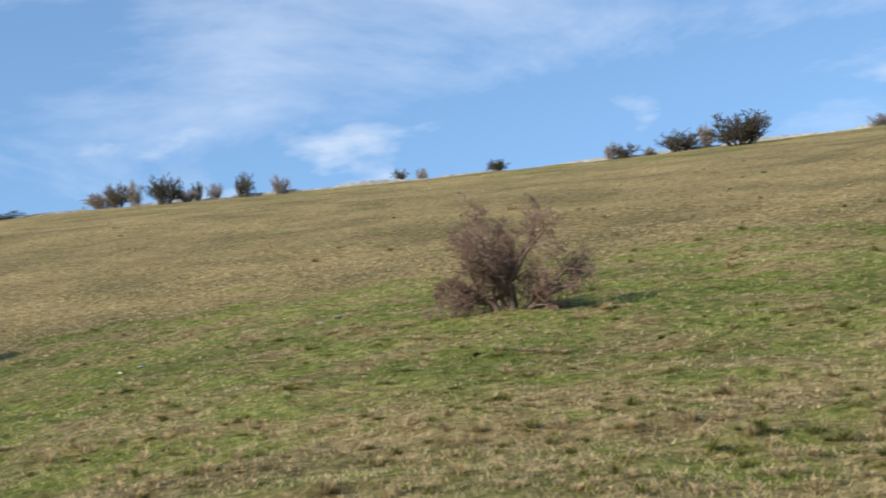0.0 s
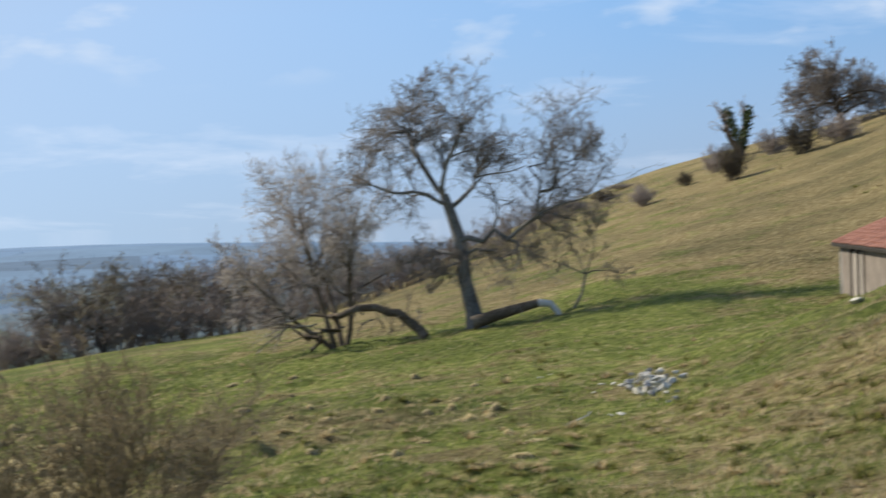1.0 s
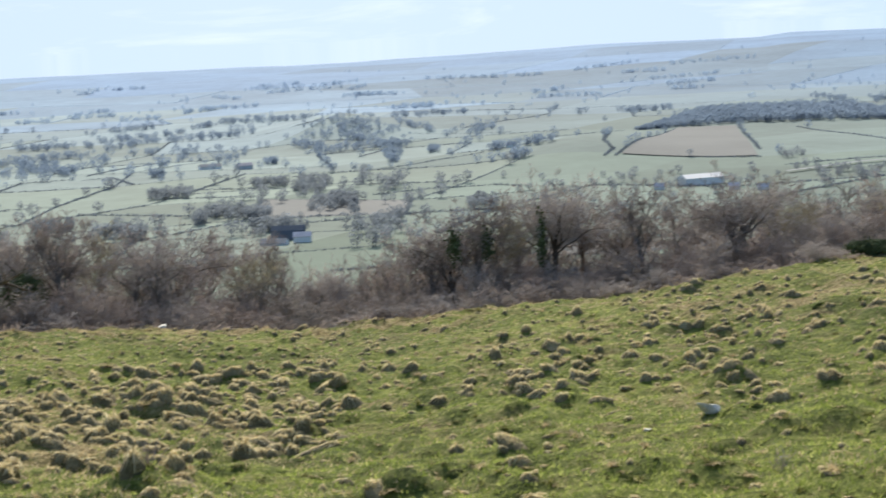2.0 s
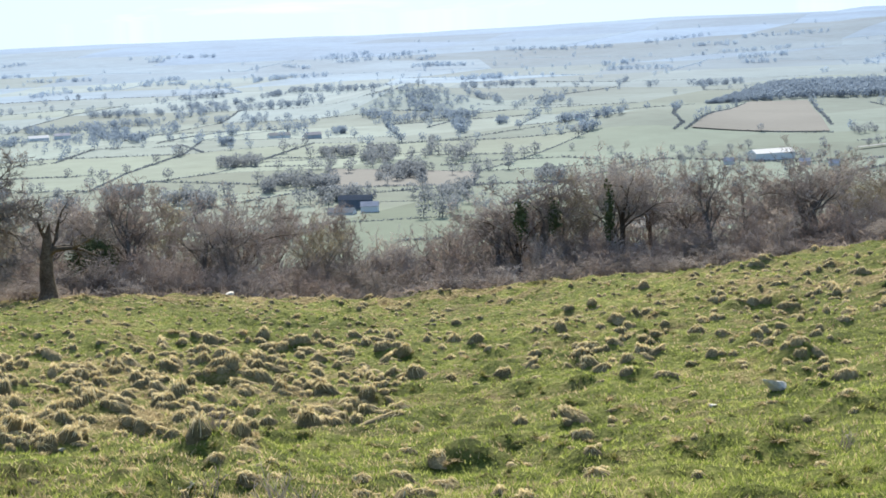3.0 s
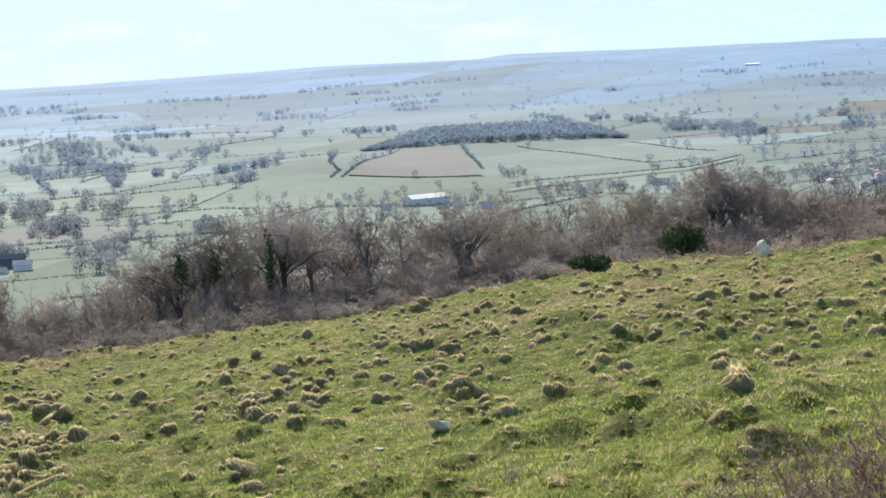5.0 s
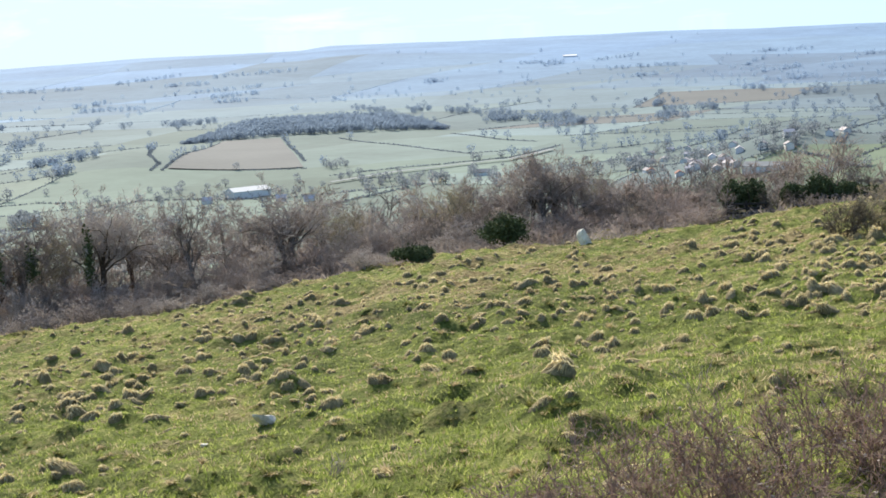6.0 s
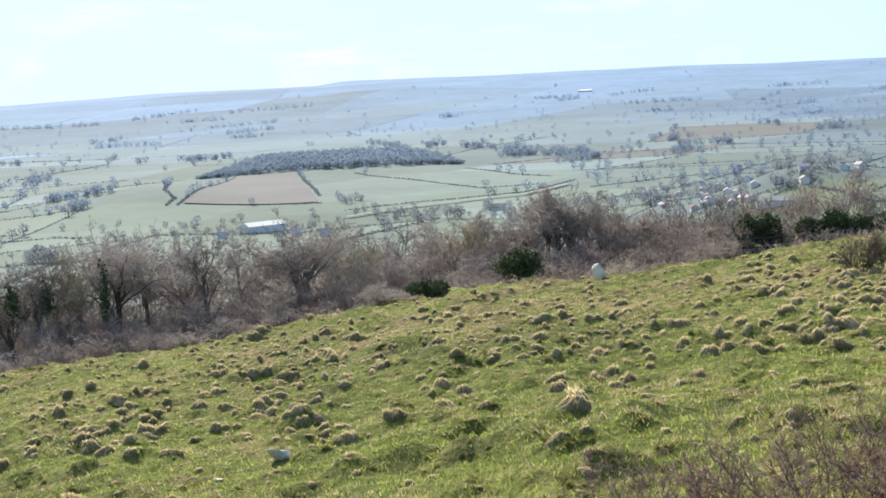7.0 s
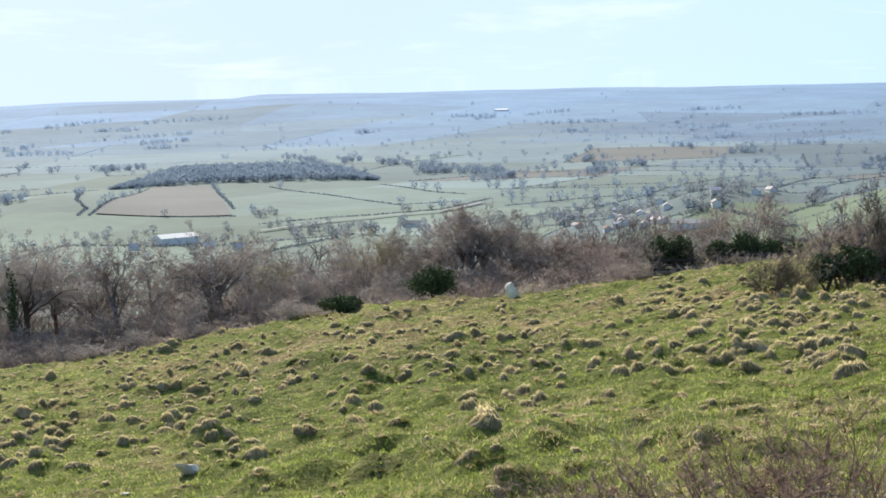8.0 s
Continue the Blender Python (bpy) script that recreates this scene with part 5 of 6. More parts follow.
def valley():
    rng = np.random.default_rng(200)
    # patchwork of fields in a sheared net whose cells widen with distance
    cols, rows = 31, 22
    net = np.zeros((cols, rows, 2))
    for i in range(cols):
        for j in range(rows):
            net[i, j] = (-100 + 5.0 * i + 1.9 * j + rng.uniform(-1.5, 1.5), math.log(590) + 0.094 * j + rng.uniform(-0.032, 0.032))
    pieces = [[], [], []]
    for i in range(cols - 1):
        for j in range(rows - 1):
            quad = net[i, j], net[i + 1, j], net[i + 1, j + 1], net[i, j + 1]
            s = np.linspace(0, 1, 6)
            u, v = np.meshgrid(s, s, indexing="ij")
            c = sum(q[None, None] * w[..., None] for q, w in zip(quad, ((1 - u) * (1 - v), u * (1 - v), u * v, (1 - u) * v)))
            r, a = np.exp(c[..., 1]), np.radians(c[..., 0])
            if r.max() > 4600 or abs(c[..., 0]).max() > 46:
                continue
            x, y = (r * np.sin(a)).ravel(), (r * np.cos(a)).ravel()
            verts = np.stack([x, y, height(x, y) + 0.7 + r.ravel() * 0.0006], -1)
            k = np.arange(5)[:, None] * 6 + np.arange(5)[None]
            faces = np.stack([k, k + 6, k + 7, k + 1], -1).reshape(-1, 4)
            ring = ring_of(r.mean())
            # haze-tinted turf for the piece's bearing and distance, both jittered
            mat = hazed_turf(c[..., 0].mean() + rng.uniform(-3, 3), r.mean() * rng.uniform(0.86, 1.14))
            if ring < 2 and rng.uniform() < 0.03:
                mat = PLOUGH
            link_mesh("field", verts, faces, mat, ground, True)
    # the brown field below the hanging wood
    corners = [valley_spot(*q) for q in ((-9.5, -4.5), (-7.5, -3.62), (-5.5, -3.62), (-4.75, -4.7))]
    s = np.linspace(0, 1, 12)
    u, v = np.meshgrid(s, s, indexing="ij")
    a, b, c, d = [np.array(q[:2]) for q in corners]
    xy = a * ((1 - u) * (1 - v))[..., None] + d * (u * (1 - v))[..., None] + c * (u * v)[..., None] + b * ((1 - u) * v)[..., None]
    x, y = xy[..., 0].ravel(), xy[..., 1].ravel()
    k = np.arange(11)[:, None] * 12 + np.arange(11)[None]
    link_mesh("ploughed_field", np.stack([x, y, height(x, y) + 2.4], -1), np.stack([k, k + 12, k + 13, k + 1], -1).reshape(-1, 4), PLOUGH, ground, True)
    # hedges and hedgerow trees
    hedge, trees = [[], [], []], [[], [], []]

    def plant(xy0, xy1, tall, chance):
        xy0, xy1 = np.asarray(xy0), np.asarray(xy1)
        long = np.linalg.norm(xy1 - xy0)
        n = max(2, int(long / (tall * 0.5)))
        t = np.linspace(0, 1, n)[:, None]
        p = xy0 + (xy1 - xy0) * t + rng.normal(0, 0.5, (n, 2))
        keep = rng.uniform(0, 1, n) > 0.06
        p = p[keep]
        z = height(p[:, 0], p[:, 1])
        ring = ring_of(np.hypot(*((xy0 + xy1) / 2)))
        if len(p):
            hedge[ring].append(np.column_stack([p, z + 0.5 * tall, np.full(len(p), tall)]))
        for q, h in zip(p, z):
            if rng.uniform() < chance:
                trees[ring].append((*q, h, rng.uniform(7, 12.5)))

    for i in range(cols - 1):
        for j in range(rows - 1):
            for other in ((i + 1, j), (i, j + 1)):
                if rng.uniform() < (0.15 if math.exp(net[i, j][1]) < 2300 else 0.55):
                    continue
                (a0, r0), (a1, r1) = net[i, j], net[other]
                r0, r1 = math.exp(r0), math.exp(r1)
                if max(r0, r1) > 4500 or abs(a0) > 46 or abs(a1) > 46 or (-12.5 < (a0 + a1) / 2 < 3.5 and 1180 < (r0 + r1) / 2 < 2000):
                    continue
                plant((r0 * math.sin(radians(a0)), r0 * math.cos(radians(a0))), (r1 * math.sin(radians(a1)), r1 * math.cos(radians(a1))), rng.uniform(1.8, 3.2) * (1 + 0.2 * (r0 > 2400)), 0.035 if r0 < 1500 else 0.022 if r0 < 2300 else 0.008)
    for line in HEDGES + HEDGES_LEFT:
        spots = [valley_spot(*q) for q in line]
        for a, b in zip(spots[:-1], spots[1:]):
            plant(a[:2], b[:2], 2.8, 0.02)
    # spinneys and loose trees: azimuth, elevation, spread across and along, how many
    for az, el, wa, wr, n, tall in ((-18.0, -6.8, 1.3, 40, 46, 9), (-20.6, -5.7, 1.6, 60, 40, 9), (-17.6, -5.3, 0.7, 30, 10, 13), (-31.2, -4.2, 1.2, 60, 26, 9), (-25.0, -3.8, 1.2, 110, 34, 9), (-23.5, -4.0, 0.6, 60, 14, 10),
                                    (-37.0, -4.3, 1.6, 100, 50, 9), (-28.2, -3.7, 0.6, 60, 16, 9), (-1.6, -5.3, 2.4, 40, 40, 8), (3.2, -5.3, 2.0, 40, 40, 8), (7.0, -5.25, 0.5, 24, 14, 11), (9.0, -5.0, 2.2, 110, 60, 8),
                                    (9.9, -4.5, 0.25, 14, 4, 15), (12.6, -4.5, 1.6, 60, 30, 8), (6.5, -3.9, 2.4, 160, 40, 9), (13.0, -3.4, 4.0, 300, 90, 9), (20.0, -3.6, 5.0, 200, 90, 9), (-19.0, -3.1, 1.3, 45, 130, 9),
                                    (-20.2, -3.8, 0.6, 40, 24, 7), (12.5, -2.2, 5.0, 260, 160, 10), (-30.0, -2.6, 8.0, 500, 90, 10), (-14.0, -2.4, 6.0, 500, 80, 10), (2.0, -2.3, 7.0, 500, 110, 10), (24.0, -2.4, 8.0, 500, 140, 10),
                                    (-10.0, -5.6, 2.6, 50, 36, 8), (-3.6, -4.75, 0.5, 20, 8, 9), (-13.9, -4.55, 0.4, 20, 5, 8)):
        c = valley_spot(az, el)
        r0, a0 = math.hypot(c.x, c.y), math.degrees(math.atan2(c.x, c.y))
        for _ in range(n):
            r, a = r0 + rng.normal(0, wr), radians(a0 + rng.normal(0, wa * 0.6))
            x, y = r * math.sin(a), r * math.cos(a)
            if 430 < r < 4500:
                trees[ring_of(r)].append((x, y, 0.0, tall * rng.uniform(0.6, 1.15)))
    # woods and tree lines drawn out across the farther fields
    for _ in range(115):
        az, el = rng.uniform(-42, 30), -1.3 - 2.9 * rng.uniform() ** 1.3
        if -12 < az < 3 and -5.2 < el < -3.2:
            continue
        c = valley_spot(az, el)
        r0, half = math.hypot(c.x, c.y), rng.uniform(0.3, 1.6)
        slant = rng.normal(0, 40)
        for _ in range(int(10 + half * 22)):
            u = rng.uniform(-1, 1)
            r, a = r0 + slant * u + rng.normal(0, 14), radians(az + half * u)
            if 500 < r < 4400:
                x, y = r * math.sin(a), r * math.cos(a)
                trees[ring_of(r)].append((x, y, 0.0, rng.uniform(7, 12)))
    # clumps and tree lines among the near fields
    for _ in range(30):
        az, el = rng.uniform(-40, -13), rng.uniform(-6.6, -3.9)
        c = valley_spot(az, el)
        r0, half = math.hypot(c.x, c.y), rng.uniform(0.15, 0.8)
        for _ in range(int(8 + half * 34)):
            u = rng.uniform(-1, 1)
            r, a = r0 + rng.normal(0, 13), radians(az + half * u)
            if 430 < r < 4400:
                x, y = r * math.sin(a), r * math.cos(a)
                trees[ring_of(r)].append((x, y, 0.0, rng.uniform(6, 11)))
    # the hanging wood on its hill
    for t in np.linspace(0, 1, 1500):
        az = -8.8 + 9.1 * t + rng.normal(0, 0.12)
        c0 = valley_spot(az, float(np.interp(az, [-8.9, -7.5, -5.9, -3.3, -0.5, 0.3], [-3.64, -3.61, -3.55, -3.53, -3.56, -3.6])))
        deep = float(np.interp(az, [-8.9, -7.9, -6.9, -5.9, -1.7, -0.4, 0.3], [15, 90, 200, 260, 230, 120, 20]))
        r = math.hypot(c0.x, c0.y) + deep * rng.uniform()
        x, y = r * math.sin(radians(az)), r * math.cos(radians(az))
        trees[1].append((x, y, 0.0, rng.uniform(9, 13) * float(np.interp(az, [-8.9, -6.9, -1.0, 0.3], [0.5, 1.0, 1.0, 0.6]))))
    for ring, stuff in enumerate(HAZE_RINGS):
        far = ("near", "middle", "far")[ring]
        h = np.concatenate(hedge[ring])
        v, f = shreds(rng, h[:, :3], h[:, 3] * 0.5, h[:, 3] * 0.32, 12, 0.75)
        tagged(link_mesh("hedgerow", v, f, HAZED_HEDGEROW if ring < 2 else stuff), f"leafless hedgerows between the fields of the {far} valley", "hedgerow", kind="stuff")
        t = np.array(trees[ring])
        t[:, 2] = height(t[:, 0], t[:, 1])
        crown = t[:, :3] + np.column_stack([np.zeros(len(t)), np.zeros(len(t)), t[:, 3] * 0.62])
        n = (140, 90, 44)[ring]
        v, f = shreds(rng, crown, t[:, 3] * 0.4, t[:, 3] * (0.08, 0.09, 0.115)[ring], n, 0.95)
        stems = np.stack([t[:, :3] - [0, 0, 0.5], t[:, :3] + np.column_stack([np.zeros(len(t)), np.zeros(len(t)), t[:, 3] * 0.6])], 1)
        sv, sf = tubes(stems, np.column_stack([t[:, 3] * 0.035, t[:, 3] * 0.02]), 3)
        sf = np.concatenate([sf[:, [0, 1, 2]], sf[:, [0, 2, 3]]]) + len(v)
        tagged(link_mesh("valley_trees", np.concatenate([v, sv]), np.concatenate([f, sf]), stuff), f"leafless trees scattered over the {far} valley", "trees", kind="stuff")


valley()


def gabled(name, at, long, wide, tall, rise, turn, wall, roof, label, category, group="", windows=0):
    """A gabled building: wall box with gables, two-sided roof with eaves, windows on its long sides."""
    ob = tagged(new(name), label, category, group)
    bm = bmesh.new()
    a, b = long / 2, wide / 2
    low = [bm.verts.new((x, y, -3.0)) for x, y in ((-a, -b), (a, -b), (a, b), (-a, b))]
    top = [bm.verts.new((x, y, tall)) for x, y in ((-a, -b), (a, -b), (a, b), (-a, b))]
    peak = [bm.verts.new((x, 0, tall + rise)) for x in (-a, a)]
    for face in ((low[0], low[1], top[1], top[0]), (low[2], low[3], top[3], top[2]), (low[1], low[2], top[2], peak[1], top[1]), (low[3], low[0], top[0], peak[0], top[3])):
        bm.faces.new(face)
    part("wall", bm, wall, ob)
    bm = bmesh.new()
    e, o = 0.4, 0.3
    drop = rise * e / b
    rows = [[bm.verts.new((x, y, z + dz)) for x in (-a - o, a + o)] for dz in (0.05, 0.3) for y, z in ((-b - e, tall - drop), (0, tall + rise), (b + e, tall - drop))]
    for i, j in ((0, 1), (1, 2), (3, 4), (4, 5)):
        bm.faces.new((rows[i][0], rows[i][1], rows[j][1], rows[j][0]))
    for i, j in ((0, 3), (2, 5)):
        bm.faces.new((rows[i][0], rows[i][1], rows[j][1], rows[j][0]))
    for s in (0, 1):
        for i in (0, 1):
            bm.faces.new((rows[i][s], rows[i + 1][s], rows[i + 4][s], rows[i + 3][s]))
    part("roof", bm, roof, ob)
    for k in range(windows):
        x = (k % max(1, windows // 2) + 0.5) / max(1, windows // 2) * long - a
        z = tall * (0.3 if k < windows // 2 else 0.72)
        part("window", box_bm(1.1, 0.12, 1.1, (x, -b, z)), GLASS_DARK, ob)
    ob.matrix_basis = Matrix.Translation(at) @ Matrix.Rotation(turn, 4, "Z")
    return ob


def settlements():
    rng = np.random.default_rng(300)
    spots = [(7.6, -5.44), (8.8, -5.12), (8.1, -5.02), (8.6, -5.62), (9.4, -4.8), (10.7, -4.82), (11.5, -4.72), (12.4, -4.32), (12.4, -4.71), (14.3, -4.26), (13.8, -4.35), (8.3, -4.71), (8.9, -4.68)]
    white = {1, 4, 6, 7, 8, 9, 10, 14, 17, 20, 23, 26, 29}
    for i in range(34):
        if i < len(spots):
            az, el = spots[i]
        else:
            az, el = rng.uniform(6.8, 10.6), rng.uniform(-5.45, -4.6)
        p = valley_spot(az, el)
        wall = WHITE_SHEET if i in white else HOUSE_WALL
        roof = TILE if i in (0, 3) else HOUSE_ROOF
        gabled("village_house", p, rng.uniform(6, 9), rng.uniform(4.5, 5.5), 3.4, 1.5, radians(-az) + rng.choice([0.0, 1.4, 1.7]) + rng.uniform(-0.3, 0.3), wall, roof,
               "white gabled village house with a dark roof" if i in white else "pale gabled village house with a tiled roof", "house", "houses of the village", 4)
    p = valley_spot(-6.75, -5.62)
    gabled("white_barn", p, 30, 13, 6.0, 2.4, radians(6.75) + 0.5, WHITE_SHEET, WHITE_SHEET, "long white sheeted farm barn in the valley", "barn")
    for az, el, long, wide, tall, mats, label in ((-21.5, -6.95, 19, 9, 6.5, (HAZED_WOOD_MID, HAZED_WOOD_MID), "dark-clad farm shed in the valley"), (-22.0, -7.12, 15, 8, 2.4, (HOUSE_WALL, ROAD), "low grey-roofed farm shed in the valley"),
                                                  (-21.0, -7.05, 10, 7, 4.5, (WHITE_SHEET, HOUSE_ROOF), "white farmhouse with a grey roof"), (-32.4, -3.97, 20, 9, 4, (WHITE_SHEET, WHITE_SHEET), "white farm shed in the valley"),
                                                  (-31.6, -3.97, 16, 8, 5, (WHITE_SHEET, HOUSE_ROOF), "white farmhouse among trees"), (-24.1, -4.29, 20, 9, 4, (WHITE_SHEET, ROAD), "pale farm shed in the valley"),
                                                  (-22.9, -4.37, 14, 8, 5, (HOUSE_WALL, HOUSE_ROOF), "farmhouse with a grey roof"), (-13.4, -4.06, 8, 6, 4, (WHITE_SHEET, HOUSE_ROOF), "small white cottage by a hedge"),
                                                  (-5.6, -5.85, 7, 5, 3.5, (HOUSE_WALL, HOUSE_ROOF), "pale house below the barn"), (-8.2, -5.8, 7, 5, 3.5, (WHITE_SHEET, HOUSE_ROOF), "white house near the barn"),
                                                  (-4.6, -5.9, 7, 5, 3.5, (HOUSE_WALL, HOUSE_ROOF), "pale house below the barn"), (1.6, -5.3, 12, 8, 4, (WHITE_SHEET, ROAD), "white house in the hamlet"),
                                                  (11.6, -5.42, 26, 12, 3, (HOUSE_WALL, ROAD), "long low grey shed by the village"), (4.88, -1.23, 30, 20, 5, (WHITE_SHEET, WHITE_SHEET), "distant white works building")):
        gabled("farm_building", valley_spot(az, el), long, wide, tall, 2.2, radians(-az) + rng.uniform(-0.35, 0.35), mats[0], mats[1], label, "farm building")
    # the lane that runs below the hanging wood
    line = [valley_spot(*q) for q in ((-3.8, -5.34), (-1.4, -5.06), (0.1, -4.96), (2.6, -4.82), (4.4, -4.45))]
    pts = np.array([np.array(a[:2]) + (np.array(b[:2]) - np.array(a[:2])) * s for a, b in zip(line[:-1], line[1:]) for s in np.linspace(0, 1, 8)[:-1]])
    way = np.gradient(pts, axis=0)
    side = np.column_stack([-way[:, 1], way[:, 0]]) / np.linalg.norm(way, axis=1, keepdims=True) * 2.2
    xy = np.stack([pts - side, pts + side], 1).reshape(-1, 2)
    k = np.arange(len(pts) - 1) * 2
    tagged(link_mesh("lane", np.column_stack([xy, height(xy[:, 0], xy[:, 1]) + 3.2]), np.stack([k, k + 1, k + 3, k + 2], -1), ROAD), "pale country lane across the valley", "road", kind="structure")


settlements()


# ---------------------------------------------------------------- stone shed
def shed():
    """A long low lean-to shed: stone end wall towards the camera, doors in the low front, tiled single-pitch roof."""
    ob = tagged(new("stone_shed"), "long low stone shed with a red tiled single-pitch roof", "shed")
    az = 59.3
    corner = Vector((50 * math.sin(radians(az)), 50 * math.cos(radians(az)), -2.0))
    ob.matrix_basis = Matrix.Translation(corner) @ Matrix.Rotation(radians(10.56 - az), 4, "Z")
    long, deep, eave, high = 4.48, 15.9, 2.28, 4.2     # along the end wall, along the front, heights
    slope = (high - eave) / long

    def slab(points, y0, y1):
        bm = bmesh.new()
        a = [bm.verts.new((x, y0, z)) for x, z in points]
        b = [bm.verts.new((x, y1, z)) for x, z in points]
        bm.faces.new(a)
        bm.faces.new(b[::-1])
        for i in range(len(a)):
            j = (i + 1) % len(a)
            bm.faces.new((a[j], a[i], b[i], b[j]))
        bmesh.ops.recalc_face_normals(bm, faces=bm.faces)
        return bm

    end = part("end_wall", slab([(0, -0.6), (long, -0.6), (long, high - 0.06), (0, eave - 0.06)], 0.05, 0.42), STONE, ob, "rough grey limestone end wall")
    part("end_wall", slab([(0, -0.6), (long, -0.6), (long, high - 0.06), (0, eave - 0.06)], deep - 0.42, deep), STONE, ob)
    part("back_wall", box_bm(0.42, deep - 0.84, high + 0.5, (long - 0.22, deep / 2, high / 2 - 0.35)), STONE, ob)
    # front wall in lengths between two doorways
    for a, b in ((0.06, 0.15), (0.26, 0.62), (0.8, 0.972)):
        part("front_wall", box_bm(0.4, (b - a) * deep, eave + 0.5, (0.2, (a + b) / 2 * deep, eave / 2 - 0.3), 0.02), RENDERED, ob, "weathered pale stone front wall")
    part("front_wall", box_bm(0.4, 0.06 * deep - 0.42, eave + 0.5, (0.2, 0.03 * deep + 0.21, eave / 2 - 0.3), 0.02), RENDERED, ob)
    for a, b in ((0.15, 0.26), (0.62, 0.8)):
        part("lintel", box_bm(0.36, (b - a) * deep, 0.16, (0.2, (a + b) / 2 * deep, eave - 0.14), 0.01), DARK_WOOD, ob, "dark timber lintel")
    for a, b in ((0.158, 0.235), (0.63, 0.69), (0.722, 0.79)):
        door = part("door", box_bm(0.05, (b - a) * deep, eave - 0.25, (0.06, (a + b) / 2 * deep, (eave - 0.25) / 2 - 0.05), 0.008), PALE_WOOD, ob, "bleached pale timber door leaf")
        n = max(3, round((b - a) * deep / 0.2))
        for k in range(n):
            part("board", box_bm(0.03, (b - a) * deep / n - 0.02, eave - 0.3, (0.02, (a + (b - a) * (k + 0.5) / n) * deep, (eave - 0.25) / 2 - 0.05), 0.005), PALE_WOOD, door)
    for s in (0.15, 0.262, 0.62, 0.706, 0.8):
        part("post", box_bm(0.2, 0.16, eave - 0.1, (0.04, s * deep, eave / 2 - 0.1), 0.012), DARK_WOOD, ob, "dark upright door post")
    part("floor", box_bm(long - 0.5, deep - 0.9, 0.1, (long / 2, deep / 2, -0.1)), STONE, ob)
    # roof: deck, lapped tiles, barge board and wall plate
    span = math.hypot(long + 0.5, (long + 0.5) * slope)
    tilt = math.atan(slope)
    lay = Matrix.Translation((-0.28, -0.22, eave - 0.28 * slope + 0.03)) @ Matrix.Rotation(-tilt, 4, "Y")
    bm = box_bm(span, deep + 0.44, 0.07, (span / 2, deep / 2 + 0.22, 0.0))
    bm.transform(lay)
    part("roof_deck", bm, DARK_WOOD, ob, "dark roof boarding under the tiles")
    rng = np.random.default_rng(400)
    pile = Pile()
    rows, cols = 18, 54
    l, w = span / rows, (deep + 0.46) / cols
    cube = np.array([(x, y, z) for z in (0, 1) for y in (0, 1) for x in (0, 1)], float)
    faces = np.array([(0, 2, 3, 1), (4, 5, 7, 6), (0, 1, 5, 4), (1, 3, 7, 5), (3, 2, 6, 7), (2, 0, 4, 6)])
    turn = np.array(lay.to_3x3())
    at = np.array(lay.translation)
    for i in range(rows):
        for j in range(cols):
            v = cube * [l * 1.12, w * 0.965, 0.022]
            v[:, 2] += 0.045 + np.where(cube[:, 0] > 0.5, 0.0, 0.026) + rng.normal(0, 0.004) + 0.012 * np.sin(j * 0.5 + i * 0.3)
            v += [i * l + rng.normal(0, 0.006), j * w - 0.01, 0]
            pile.add(v @ turn.T + at, faces)
    tagged(pile.link("tiles", TILE, ob), "faded red clay tiles", kind="stuff")
    bm = box_bm(span + 0.06, 0.05, 0.22, (span / 2, -0.03, -0.08))
    bm.transform(lay)
    part("barge_board", bm, DARK_WOOD, ob, "blackened barge board")
    bm = box_bm(0.05, deep + 0.4, 0.12, (-0.03, deep / 2 + 0.22, -0.03))
    bm.transform(lay)
    part("eaves_board", bm, DARK_WOOD, ob)
    # stones of the end wall, coursed and uneven
    shape = bmesh.new()
    bmesh.ops.create_cube(shape, size=1.0)
    bmesh.ops.bevel(shape, geom=list(shape.edges), offset=0.09, segments=1, affect="EDGES")
    me = bpy.data.meshes.new("stone")
    shape.to_mesh(me)
    shape.free()
    me.materials.append(STONE_PIECE)
    z, count = 0.35, 0
    while z < high - 0.2:
        tall = rng.uniform(0.12, 0.19)
        x = max(0.0, (z + tall - eave + 0.1) / slope) + 0.02
        while x < long - 0.08 and count < 300:
            wide = min(rng.uniform(0.2, 0.62), long - x)
            stone = new("stone", me)
            stone.parent = end
            stone.location = (x + wide / 2, 0.035 + rng.normal(0, 0.016), z + tall / 2 + rng.normal(0, 0.02))
            stone.scale = (wide - 0.012, 0.12, tall * rng.uniform(0.85, 1.12))
            stone.rotation_euler = (rng.normal(0, 0.03), rng.normal(0, 0.06), rng.normal(0, 0.04))
            x += wide
            count += 1
        z += tall


shed()


# ---------------------------------------------------------------- stones on the turf
def rock_mesh(seed, squash=0.6, rough=0.22, level=2):
    rng = np.random.default_rng(seed)
    bm = bmesh.new()
    bmesh.ops.create_icosphere(bm, subdivisions=level, radius=0.5)
    cut = [(Vector(rng.normal(0, 1, 3)).normalized(), rng.uniform(0.17, 0.36)) for _ in range(13)]
    for v in bm.verts:
        for n, d in cut:
            over = v.co.dot(n) - d
            if over > 0:
                v.co -= n * over
        v.co *= 1 + rough * 0.3 * noise.noise(v.co * 4 + Vector((seed, 0, 0)))
        v.co.z *= squash
    me = bpy.data.meshes.new("stone")
    bm.to_mesh(me)
    bm.free()
    return me


